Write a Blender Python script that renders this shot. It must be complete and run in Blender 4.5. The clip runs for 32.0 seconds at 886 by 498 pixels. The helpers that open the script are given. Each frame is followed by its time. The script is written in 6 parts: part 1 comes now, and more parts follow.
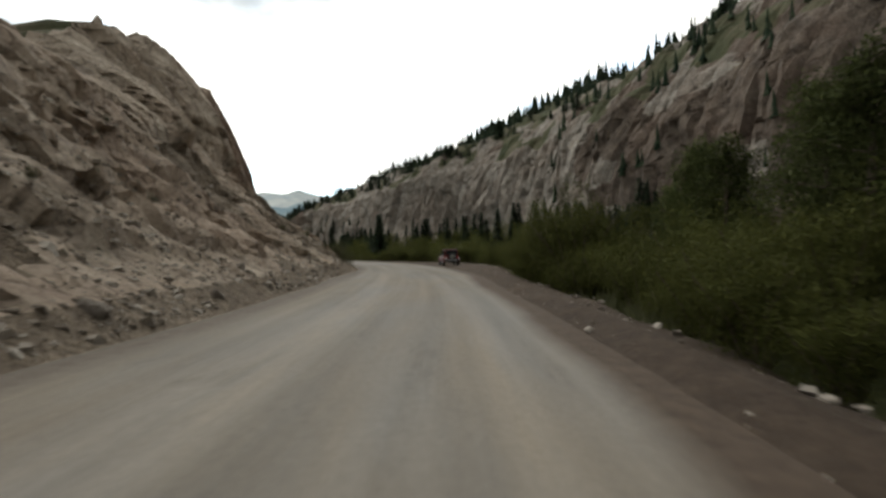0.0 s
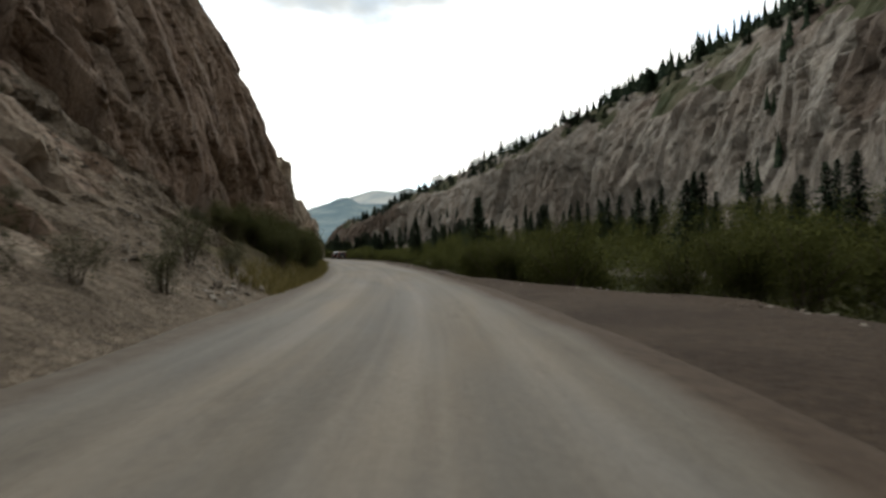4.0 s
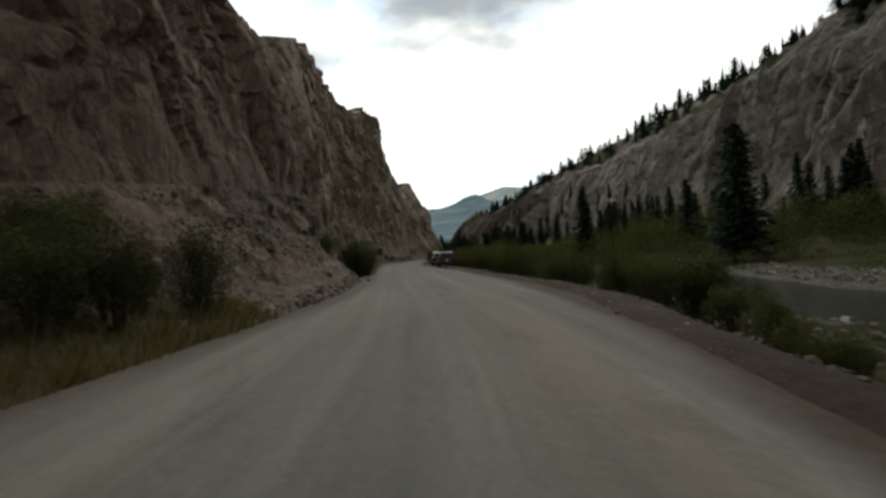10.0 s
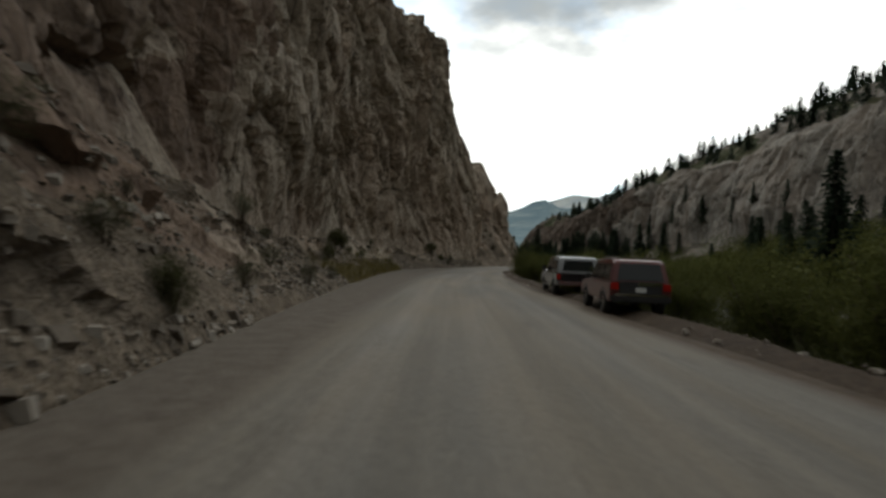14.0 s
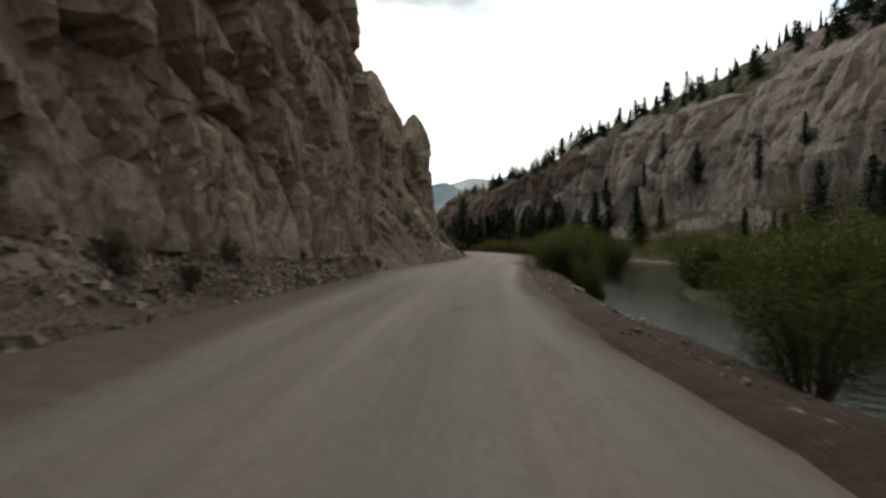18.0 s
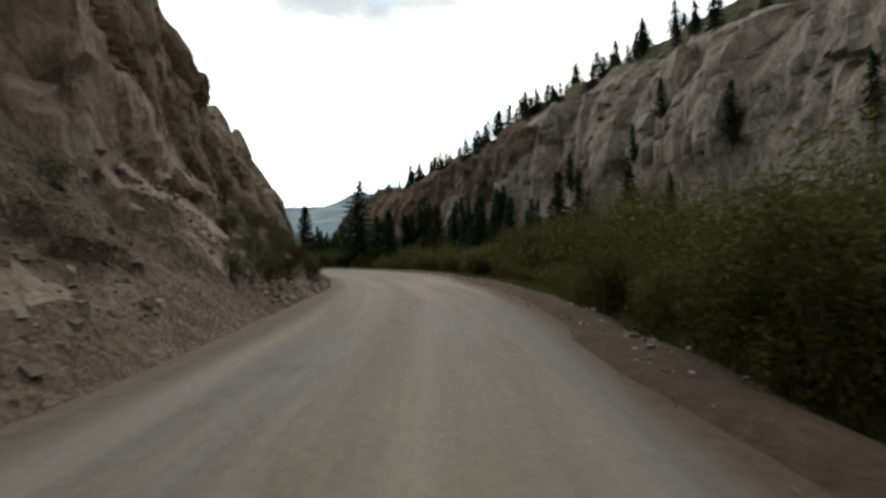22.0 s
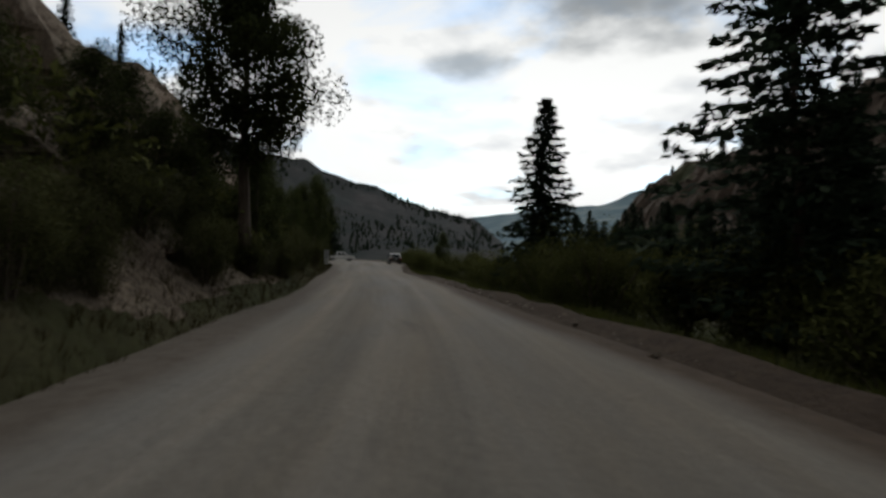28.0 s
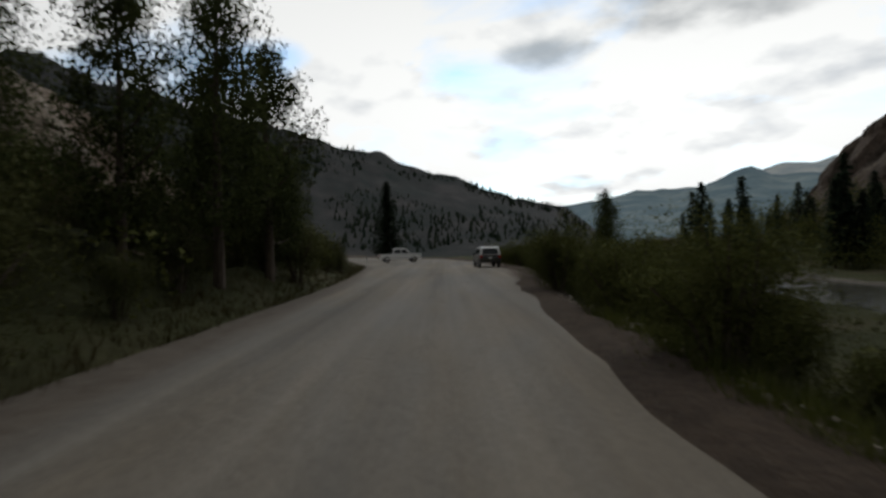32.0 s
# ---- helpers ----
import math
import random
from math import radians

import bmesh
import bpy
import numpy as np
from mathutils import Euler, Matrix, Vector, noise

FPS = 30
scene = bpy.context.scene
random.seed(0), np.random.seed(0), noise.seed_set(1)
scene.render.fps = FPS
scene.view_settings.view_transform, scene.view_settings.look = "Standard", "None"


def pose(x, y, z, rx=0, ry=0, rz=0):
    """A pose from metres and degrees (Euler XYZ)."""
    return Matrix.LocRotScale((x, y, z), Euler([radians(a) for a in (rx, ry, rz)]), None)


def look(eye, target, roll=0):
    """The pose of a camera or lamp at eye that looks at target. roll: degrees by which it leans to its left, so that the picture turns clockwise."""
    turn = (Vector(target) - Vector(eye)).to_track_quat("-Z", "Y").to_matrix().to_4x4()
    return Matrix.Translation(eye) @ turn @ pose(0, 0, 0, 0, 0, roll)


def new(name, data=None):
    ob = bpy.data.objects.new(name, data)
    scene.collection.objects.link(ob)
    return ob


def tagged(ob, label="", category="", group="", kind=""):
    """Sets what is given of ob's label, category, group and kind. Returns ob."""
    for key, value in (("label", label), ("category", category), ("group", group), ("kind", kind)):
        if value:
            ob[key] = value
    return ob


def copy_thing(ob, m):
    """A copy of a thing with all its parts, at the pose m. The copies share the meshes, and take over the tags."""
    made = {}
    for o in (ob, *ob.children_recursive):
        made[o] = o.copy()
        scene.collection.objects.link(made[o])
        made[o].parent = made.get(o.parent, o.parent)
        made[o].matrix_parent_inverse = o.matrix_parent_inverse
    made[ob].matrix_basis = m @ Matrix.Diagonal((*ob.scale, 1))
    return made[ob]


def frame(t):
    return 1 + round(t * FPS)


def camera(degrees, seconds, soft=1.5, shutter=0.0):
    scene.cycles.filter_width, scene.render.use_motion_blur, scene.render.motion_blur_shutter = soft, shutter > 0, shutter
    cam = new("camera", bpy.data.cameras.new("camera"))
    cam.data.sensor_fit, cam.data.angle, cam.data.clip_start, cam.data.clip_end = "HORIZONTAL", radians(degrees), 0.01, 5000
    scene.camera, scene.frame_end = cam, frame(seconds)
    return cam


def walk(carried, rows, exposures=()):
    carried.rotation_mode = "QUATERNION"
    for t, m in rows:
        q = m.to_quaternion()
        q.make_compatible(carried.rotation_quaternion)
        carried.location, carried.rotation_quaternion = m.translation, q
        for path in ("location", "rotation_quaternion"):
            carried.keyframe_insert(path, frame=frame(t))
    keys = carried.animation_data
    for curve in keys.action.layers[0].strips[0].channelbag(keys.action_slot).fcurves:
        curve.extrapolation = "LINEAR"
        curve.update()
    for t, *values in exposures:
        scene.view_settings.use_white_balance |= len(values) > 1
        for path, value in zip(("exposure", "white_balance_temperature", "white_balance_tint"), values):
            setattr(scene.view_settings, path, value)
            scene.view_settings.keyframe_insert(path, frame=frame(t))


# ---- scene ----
cam = camera(74.7, 32.0, soft=2.9, shutter=0.22)
EYE = 1.55
# seconds, x, y, heading, pitch, lean
ROWS = [
    (0.0, 0.00, 0.00, -0.00, 0.23, -1.39),
    (0.5, -0.03, 8.33, 0.47, 0.56, -0.84),
    (1.0, -0.07, 16.73, 1.20, 0.17, -0.56),
    (1.5, -0.19, 25.16, 2.12, 0.17, -1.00),
    (2.0, -0.57, 33.47, 3.30, 0.18, -0.63),
    (2.5, -1.19, 41.42, 4.90, 0.17, -0.39),
    (3.0, -2.19, 49.03, 6.85, 0.18, 0.16),
    (3.5, -3.06, 56.16, 8.86, 0.23, -0.11),
    (4.0, -4.18, 63.29, 10.71, 0.27, -0.56),
    (4.5, -5.54, 70.38, 12.42, 0.30, -1.16),
    (5.0, -7.08, 77.30, 14.02, 0.33, -1.66),
    (5.5, -8.78, 83.88, 15.57, 0.40, -1.79),
    (6.0, -10.61, 90.09, 17.07, 0.50, -1.53),
    (6.5, -12.53, 96.16, 18.48, 0.59, -1.56),
    (7.0, -14.55, 102.11, 19.54, 0.49, -2.12),
    (7.5, -16.64, 107.95, 20.29, 0.44, -2.65),
    (8.0, -18.77, 113.63, 20.92, 0.20, -2.70),
    (8.5, -20.95, 119.04, 21.57, 0.17, -2.41),
    (9.0, -23.20, 124.30, 22.23, 0.42, -2.29),
    (9.5, -25.46, 129.80, 22.85, 0.25, -2.46),
    (10.0, -27.82, 135.29, 23.64, 0.43, -2.47),
    (10.5, -30.25, 140.67, 24.49, 0.38, -2.26),
    (11.0, -32.72, 145.95, 25.24, 0.19, 0.41),
    (11.5, -35.32, 151.16, 26.59, 0.35, 2.04),
    (12.0, -38.10, 156.31, 27.84, 0.01, 1.78),
    (12.5, -41.00, 161.47, 28.65, 0.13, 1.30),
    (13.0, -44.01, 166.60, 28.89, 0.11, 1.14),
    (13.5, -47.04, 171.49, 29.34, 0.34, 1.64),
    (14.0, -50.29, 177.29, 29.72, 0.64, 2.52),
    (14.5, -53.77, 183.93, 29.99, 0.96, 3.68),
    (15.0, -57.46, 191.07, 29.91, 1.09, 4.53),
    (15.5, -61.31, 198.36, 29.22, 0.80, 4.46),
    (16.0, -65.34, 205.73, 27.89, 0.05, 3.37),
    (16.5, -69.20, 213.28, 26.33, -0.23, 1.07),
    (17.0, -72.77, 221.00, 24.23, -0.32, -0.13),
    (17.5, -76.07, 228.74, 22.14, -0.43, 0.42),
    (18.0, -79.03, 236.54, 19.83, -0.52, 0.57),
    (18.5, -81.74, 244.52, 17.36, -0.25, -0.11),
    (19.0, -83.99, 252.14, 15.18, 0.01, -0.31),
    (19.5, -85.78, 259.42, 13.25, 0.37, -0.47),
    (20.0, -87.37, 266.28, 11.62, 0.70, -0.36),
    (20.5, -88.74, 272.48, 10.75, 0.55, -0.30),
    (21.0, -89.90, 278.07, 10.79, 0.33, -0.82),
    (21.5, -91.01, 283.27, 11.37, 0.31, -1.54),
    (22.0, -92.09, 288.42, 12.27, 0.47, -1.63),
    (22.5, -93.25, 293.57, 13.12, -0.20, -2.35),
    (23.0, -94.52, 298.62, 14.17, 0.04, -2.73),
    (23.5, -95.81, 303.41, 15.82, -0.30, -2.32),
    (24.0, -97.25, 308.24, 17.62, -0.24, -0.38),
    (24.5, -98.90, 313.11, 19.71, -0.11, 0.04),
    (25.0, -100.88, 318.18, 21.88, -0.28, 0.84),
    (25.5, -103.17, 323.37, 24.51, -0.52, 1.70),
    (26.0, -105.87, 328.69, 27.29, -0.37, 2.35),
    (26.5, -108.95, 334.08, 30.20, 0.11, 2.76),
    (27.0, -112.20, 339.29, 33.15, 0.61, 2.80),
    (27.5, -115.44, 344.03, 36.04, 0.81, 2.33),
    (28.0, -118.62, 348.26, 38.85, 0.67, 1.30),
    (28.5, -122.04, 352.34, 41.28, 0.52, 0.96),
    (29.0, -125.63, 356.37, 43.12, 0.17, -0.34),
    (29.5, -129.22, 360.34, 44.11, -0.09, -1.23),
    (30.0, -133.27, 364.37, 44.98, -0.35, -1.10),
    (30.5, -137.52, 368.53, 45.77, -0.30, -0.57),
    (31.0, -141.93, 372.71, 46.10, -0.34, -0.60),
    (31.5, -146.41, 376.81, 46.49, -0.11, -0.57),
    (32.0, -150.70, 380.72, 47.00, 0.07, -1.01),
]


def carried_pose(x, y, yaw, pitch, lean):
    a, b = radians(yaw), radians(pitch)
    way = Vector((-math.sin(a) * math.cos(b), math.cos(a) * math.cos(b), math.sin(b)))
    eye = Vector((x, y, EYE))
    return look(eye, eye + 10 * way, lean)


walk(cam, [(t, carried_pose(*r)) for t, *r in ROWS],
     exposures=[(t, e, k, w) for t, e, k, w in ((0, -1.06, 6750, 6), (3.5, -1.1, 6700, 6), (6, -1.58, 6550, 4), (9, -1.74, 6550, 4), (12.5, -1.72, 6550, 4), (13.5, -1.76, 6550, 4), (16, -1.08, 6800, 7), (17, -1.12, 6800, 7), (19, -1.24, 6750, 8),
                                                 (21, -1.2, 6750, 7), (22, -1.08, 6750, 7), (23, -1.06, 6750, 7), (24, -1.2, 6700, 7), (25, -1.68, 6600, 6), (27.5, -2.24, 6450, 8), (28.5, -2.38, 6450, 8), (32, -2.34, 6450, 8))])

# the road's middle line, every 25 m from 100 m behind the start
ROAD = [(-0.0, -100.0), (-0.0, -75.0), (-0.0, -50.0), (-0.0, -25.0), (0.0, 0.0), (-0.2, 25.0), (-2.3, 49.9), (-6.4, 74.5), (-13.3, 98.6), (-22.2, 121.9), (-32.2, 144.8), (-44.1, 166.8), (-56.2, 188.7), (-67.9, 210.7), (-78.0, 233.6), (-85.3, 257.5), (-90.7, 281.9), (-96.6, 306.2), (-106.2, 329.2), (-120.0, 350.0), (-137.2, 368.2), (-155.5, 385.2), (-173.8, 402.2), (-192.1, 419.3), (-210.4, 436.3), (-228.6, 453.4), (-246.9, 470.4), (-265.2, 487.5), (-283.5, 504.5), (-301.8, 521.6), (-320.1, 538.6), (-338.4, 555.7), (-356.6, 572.7)]

# ---------------------------------------------------------------- light
world = bpy.data.worlds.new("sky")
scene.world = world
world.use_nodes = True
wn, wl = world.node_tree.nodes, world.node_tree.links
wn.clear()
SUN_EL, SUN_AZ = 52.0, -30.0
sky = wn.new("ShaderNodeTexSky")
sky.sky_type, sky.sun_disc = "NISHITA", False
sky.sun_elevation, sky.sun_rotation = radians(SUN_EL), radians(SUN_AZ)
sky.altitude, sky.air_density, sky.dust_density = 2700, 1.0, 1.5
tc = wn.new("ShaderNodeTexCoord")
sep = wn.new("ShaderNodeSeparateXYZ")
wl.new(tc.outputs["Generated"], sep.inputs[0])
# clouds lie on a flat layer: divide the direction by its height
zmax = wn.new("ShaderNodeMath"); zmax.operation = "ADD"; zmax.inputs[1].default_value = 0.22
wl.new(sep.outputs[2], zmax.inputs[0])
dx = wn.new("ShaderNodeMath"); dx.operation = "DIVIDE"
dy = wn.new("ShaderNodeMath"); dy.operation = "DIVIDE"
wl.new(sep.outputs[0], dx.inputs[0]); wl.new(zmax.outputs[0], dx.inputs[1])
wl.new(sep.outputs[1], dy.inputs[0]); wl.new(zmax.outputs[0], dy.inputs[1])
comb = wn.new("ShaderNodeCombineXYZ")
wl.new(dx.outputs[0], comb.inputs[0]); wl.new(dy.outputs[0], comb.inputs[1])
cl = wn.new("ShaderNodeTexNoise")
cl.inputs["Scale"].default_value, cl.inputs["Detail"].default_value, cl.inputs["Roughness"].default_value = 1.5, 7, 0.55
cl.inputs["Distortion"].default_value = 0.4
wl.new(comb.outputs[0], cl.inputs["Vector"])
cover = wn.new("ShaderNodeMapRange")
cover.inputs["From Min"].default_value, cover.inputs["From Max"].default_value = 0.34, 0.50
wl.new(cl.outputs["Fac"], cover.inputs["Value"])
cl2 = wn.new("ShaderNodeTexNoise")
cl2.inputs["Scale"].default_value, cl2.inputs["Detail"].default_value = 2.2, 6
wl.new(comb.outputs[0], cl2.inputs["Vector"])
tone = wn.new("ShaderNodeValToRGB")
tone.color_ramp.elements[0].position, tone.color_ramp.elements[0].color = 0.27, (0.55, 0.585, 0.64, 1)
tone.color_ramp.elements[1].position, tone.color_ramp.elements[1].color = 0.47, (1.1, 1.095, 1.085, 1)
wl.new(cl2.outputs["Fac"], tone.inputs[0])
skyg = wn.new("ShaderNodeMix"); skyg.data_type = "RGBA"; skyg.blend_type = "MULTIPLY"
skyg.inputs["Factor"].default_value = 1.0
wl.new(sky.outputs[0], skyg.inputs["A"]); skyg.inputs["B"].default_value = (0.30, 0.285, 0.24, 1)
mixc = wn.new("ShaderNodeMix"); mixc.data_type = "RGBA"
wl.new(cover.outputs[0], mixc.inputs["Factor"]); wl.new(skyg.outputs["Result"], mixc.inputs["A"]); wl.new(tone.outputs[0], mixc.inputs["B"])
# two dark-bellied clouds hang over the gorge
under = mixc.outputs["Result"]
ragged = wn.new("ShaderNodeTexNoise")
ragged.inputs["Scale"].default_value, ragged.inputs["Detail"].default_value = 5.0, 6
wl.new(comb.outputs[0], ragged.inputs["Vector"])
for c_az, c_el, c_size, c_tone in ((21.5, 23.6, 0.26, 0.27), (37.0, 18.5, 0.1, 0.45), (8.0, 33.0, 0.2, 0.35)):
    ca_, ce_ = radians(c_az), radians(c_el)
    off = wn.new("ShaderNodeVectorMath"); off.operation = "SUBTRACT"
    wl.new(tc.outputs["Generated"], off.inputs[0]); off.inputs[1].default_value = (-math.sin(ca_) * math.cos(ce_), math.cos(ca_) * math.cos(ce_), math.sin(ce_))
    flat = wn.new("ShaderNodeVectorMath"); flat.operation = "MULTIPLY"; flat.inputs[1].default_value = (1, 1, 2.6)
    wl.new(off.outputs[0], flat.inputs[0])
    far_ = wn.new("ShaderNodeVectorMath"); far_.operation = "LENGTH"; wl.new(flat.outputs[0], far_.inputs[0])
    uneven = wn.new("ShaderNodeMath"); uneven.operation = "MULTIPLY_ADD"; uneven.inputs[1].default_value = 1.6 * c_size
    wl.new(ragged.outputs["Fac"], uneven.inputs[0]); wl.new(far_.outputs["Value"], uneven.inputs[2])
    belly = wn.new("ShaderNodeMapRange"); belly.interpolation_type = "SMOOTHSTEP"
    belly.inputs["From Min"].default_value, belly.inputs["From Max"].default_value = 0.9 * c_size, 1.8 * c_size
    belly.inputs["To Min"].default_value, belly.inputs["To Max"].default_value = 0.85, 0.0
    wl.new(uneven.outputs[0], belly.inputs["Value"])
    over_ = wn.new("ShaderNodeMix"); over_.data_type = "RGBA"
    wl.new(belly.outputs[0], over_.inputs["Factor"]); wl.new(under, over_.inputs["A"]); over_.inputs["B"].default_value = (0.9 * c_tone, c_tone, 1.1 * c_tone, 1)
    under = over_.outputs["Result"]
# the veiled sun brightens the cloud round it
az = radians(SUN_AZ)
toward = (math.sin(az) * math.cos(radians(SUN_EL)), math.cos(az) * math.cos(radians(SUN_EL)), math.sin(radians(SUN_EL)))
dot = wn.new("ShaderNodeVectorMath"); dot.operation = "DOT_PRODUCT"
wl.new(tc.outputs["Generated"], dot.inputs[0]); dot.inputs[1].default_value = toward
glow = wn.new("ShaderNodeMapRange"); glow.interpolation_type = "SMOOTHSTEP"
glow.inputs["From Min"].default_value, glow.inputs["From Max"].default_value = -0.05, 1.0
glow.inputs["To Min"].default_value, glow.inputs["To Max"].default_value = 0.85, 3.9
wl.new(dot.outputs["Value"], glow.inputs["Value"])
bg = wn.new("ShaderNodeBackground")
# thin cloud is brightest low over the horizon
low_ = wn.new("ShaderNodeMapRange"); low_.interpolation_type = "SMOOTHSTEP"
low_.inputs["From Min"].default_value, low_.inputs["From Max"].default_value = 0.12, 0.6
low_.inputs["To Min"].default_value, low_.inputs["To Max"].default_value = 1.4, 0.92
wl.new(sep.outputs[2], low_.inputs["Value"])
both = wn.new("ShaderNodeMath"); both.operation = "MULTIPLY"
wl.new(glow.outputs[0], both.inputs[0]); wl.new(low_.outputs[0], both.inputs[1])
wl.new(both.outputs[0], bg.inputs["Strength"])
wl.new(under, bg.inputs["Color"])
wo = wn.new("ShaderNodeOutputWorld")
wl.new(bg.outputs[0], wo.inputs[0])

sun = bpy.data.lights.new("sun", "SUN")
sun.energy, sun.angle, sun.color = 1.7, radians(20), (1.0, 0.965, 0.92)
sun_ob = new("sun", sun)
sun_ob.matrix_world = look(Vector(toward) * 500, (0, 0, 0))

# ---------------------------------------------------------------- materials
def material(name, rough=0.9, spec=0.3):
    m = bpy.data.materials.new(name)
    m.use_nodes = True
    n = m.node_tree.nodes
    b = n["Principled BSDF"]
    b.inputs["Roughness"].default_value = rough
    b.inputs["Specular IOR Level"].default_value = spec
    return m, n, m.node_tree.links, b


def add_noise(n, l, vec, scale, detail=5, rough=0.6, stretch=None, distortion=0.0):
    t = n.new("ShaderNodeTexNoise")
    t.inputs["Scale"].default_value, t.inputs["Detail"].default_value = scale, detail
    t.inputs["Roughness"].default_value, t.inputs["Distortion"].default_value = rough, distortion
    if stretch:
        mp = n.new("ShaderNodeMapping")
        mp.inputs["Scale"].default_value, mp.inputs["Location"].default_value = stretch, (37.3, 51.7, 23.9)
        l.new(vec, mp.inputs[0])
        vec = mp.outputs[0]
    l.new(vec, t.inputs["Vector"])
    return t.outputs["Fac"]


def ramp(n, l, fac, stops):
    r = n.new("ShaderNodeValToRGB")
    e = r.color_ramp.elements
    while len(e) < len(stops):
        e.new(0.5)
    for i, (p, c) in enumerate(stops):
        e[i].position, e[i].color = p, (*c, 1) if len(c) == 3 else c
    l.new(fac, r.inputs[0])
    return r.outputs[0]


def mix(n, l, fac, a, b, blend="MIX"):
    m = n.new("ShaderNodeMix")
    m.data_type, m.blend_type = "RGBA", blend
    for sock, v in (("Factor", fac), ("A", a), ("B", b)):
        if isinstance(v, (int, float)):
            m.inputs[sock].default_value = v
        elif isinstance(v, tuple):
            m.inputs[sock].default_value = (*v, 1)
        else:
            l.new(v, m.inputs[sock])
    return m.outputs["Result"]


def bump(n, l, b, height, dist, strength=1.0, under=None):
    k = n.new("ShaderNodeBump")
    k.inputs["Distance"].default_value, k.inputs["Strength"].default_value = dist, strength
    l.new(height, k.inputs["Height"])
    if under:
        l.new(under, k.inputs["Normal"])
    l.new(k.outputs[0], b.inputs["Normal"])
    return k.outputs[0]


def world_vec(n):
    g = n.new("ShaderNodeNewGeometry")
    return g.outputs["Position"]


def cells(n, l, vec, scale, feature="DISTANCE_TO_EDGE", stretch=None, out="Distance"):
    v = n.new("ShaderNodeTexVoronoi")
    v.feature = feature
    v.inputs["Scale"].default_value = scale
    if stretch:
        mp = n.new("ShaderNodeMapping")
        mp.inputs["Scale"].default_value = stretch
        l.new(vec, mp.inputs[0])
        vec = mp.outputs[0]
    l.new(vec, v.inputs["Vector"])
    return v.outputs[out]


def rock_material(name, dark, mid, light, tint, stain=0.4, joint=0.5):
    """Jointed volcanic rock: blotches, rain streaks down the face, dark joints, grit."""
    m, n, l, b = material(name, 0.92, 0.2)
    p = world_vec(n)
    wobble = n.new("ShaderNodeTexNoise"); wobble.inputs["Scale"].default_value, wobble.inputs["Detail"].default_value = 0.5, 5
    l.new(p, wobble.inputs["Vector"])
    bent = n.new("ShaderNodeVectorMath"); bent.operation = "MULTIPLY_ADD"; bent.inputs[1].default_value = (2.2, 2.2, 3.2)
    l.new(wobble.outputs["Color"], bent.inputs[0]); l.new(p, bent.inputs[2])
    big = add_noise(n, l, p, 0.085, 7, 0.62)
    blotch = add_noise(n, l, p, 0.55, 8, 0.66, (1, 1, 0.62), 0.5)
    streak = add_noise(n, l, p, 0.42, 7, 0.62, (1, 1, 0.13), 0.6)
    fine = add_noise(n, l, p, 4.0, 9, 0.72, (1, 1, 0.7))
    col = ramp(n, l, blotch, [(0.27, dark), (0.5, mid), (0.72, light)])
    tintf = ramp(n, l, big, [(0.42, (0, 0, 0)), (0.6, (1, 1, 1))])
    col = mix(n, l, tintf, col, mix(n, l, 0.5, col, tint))
    col = mix(n, l, stain, col, ramp(n, l, streak, [(0.3, (0.5, 0.47, 0.45)), (0.48, (1, 1, 1)), (0.7, (1.22, 1.2, 1.16))]), "MULTIPLY")
    col = mix(n, l, 0.65, col, ramp(n, l, fine, [(0.28, (0.55, 0.53, 0.51)), (0.72, (1.3, 1.29, 1.27))]), "MULTIPLY")
    crack = cells(n, l, bent.outputs[0], 0.36, stretch=(1, 1, 0.32))
    small = cells(n, l, bent.outputs[0], 1.15, stretch=(1, 1, 0.6))
    col = mix(n, l, joint, col, ramp(n, l, crack, [(0.0, (0.22, 0.19, 0.17)), (0.035, (1, 1, 1))]), "MULTIPLY")
    col = mix(n, l, joint * 0.6, col, ramp(n, l, small, [(0.0, (0.35, 0.32, 0.3)), (0.05, (1, 1, 1))]), "MULTIPLY")
    l.new(col, b.inputs["Base Color"])
    n1 = bump(n, l, b, blotch, 0.8, 0.8)
    n2 = bump(n, l, b, ramp(n, l, crack, [(0, (0, 0, 0)), (0.10, (1, 1, 1))]), 0.3, 0.5, n1)
    n3 = bump(n, l, b, ramp(n, l, small, [(0, (0, 0, 0)), (0.14, (1, 1, 1))]), 0.12, 0.4, n2)
    bump(n, l, b, fine, 0.25, 0.9, n3)
    return m


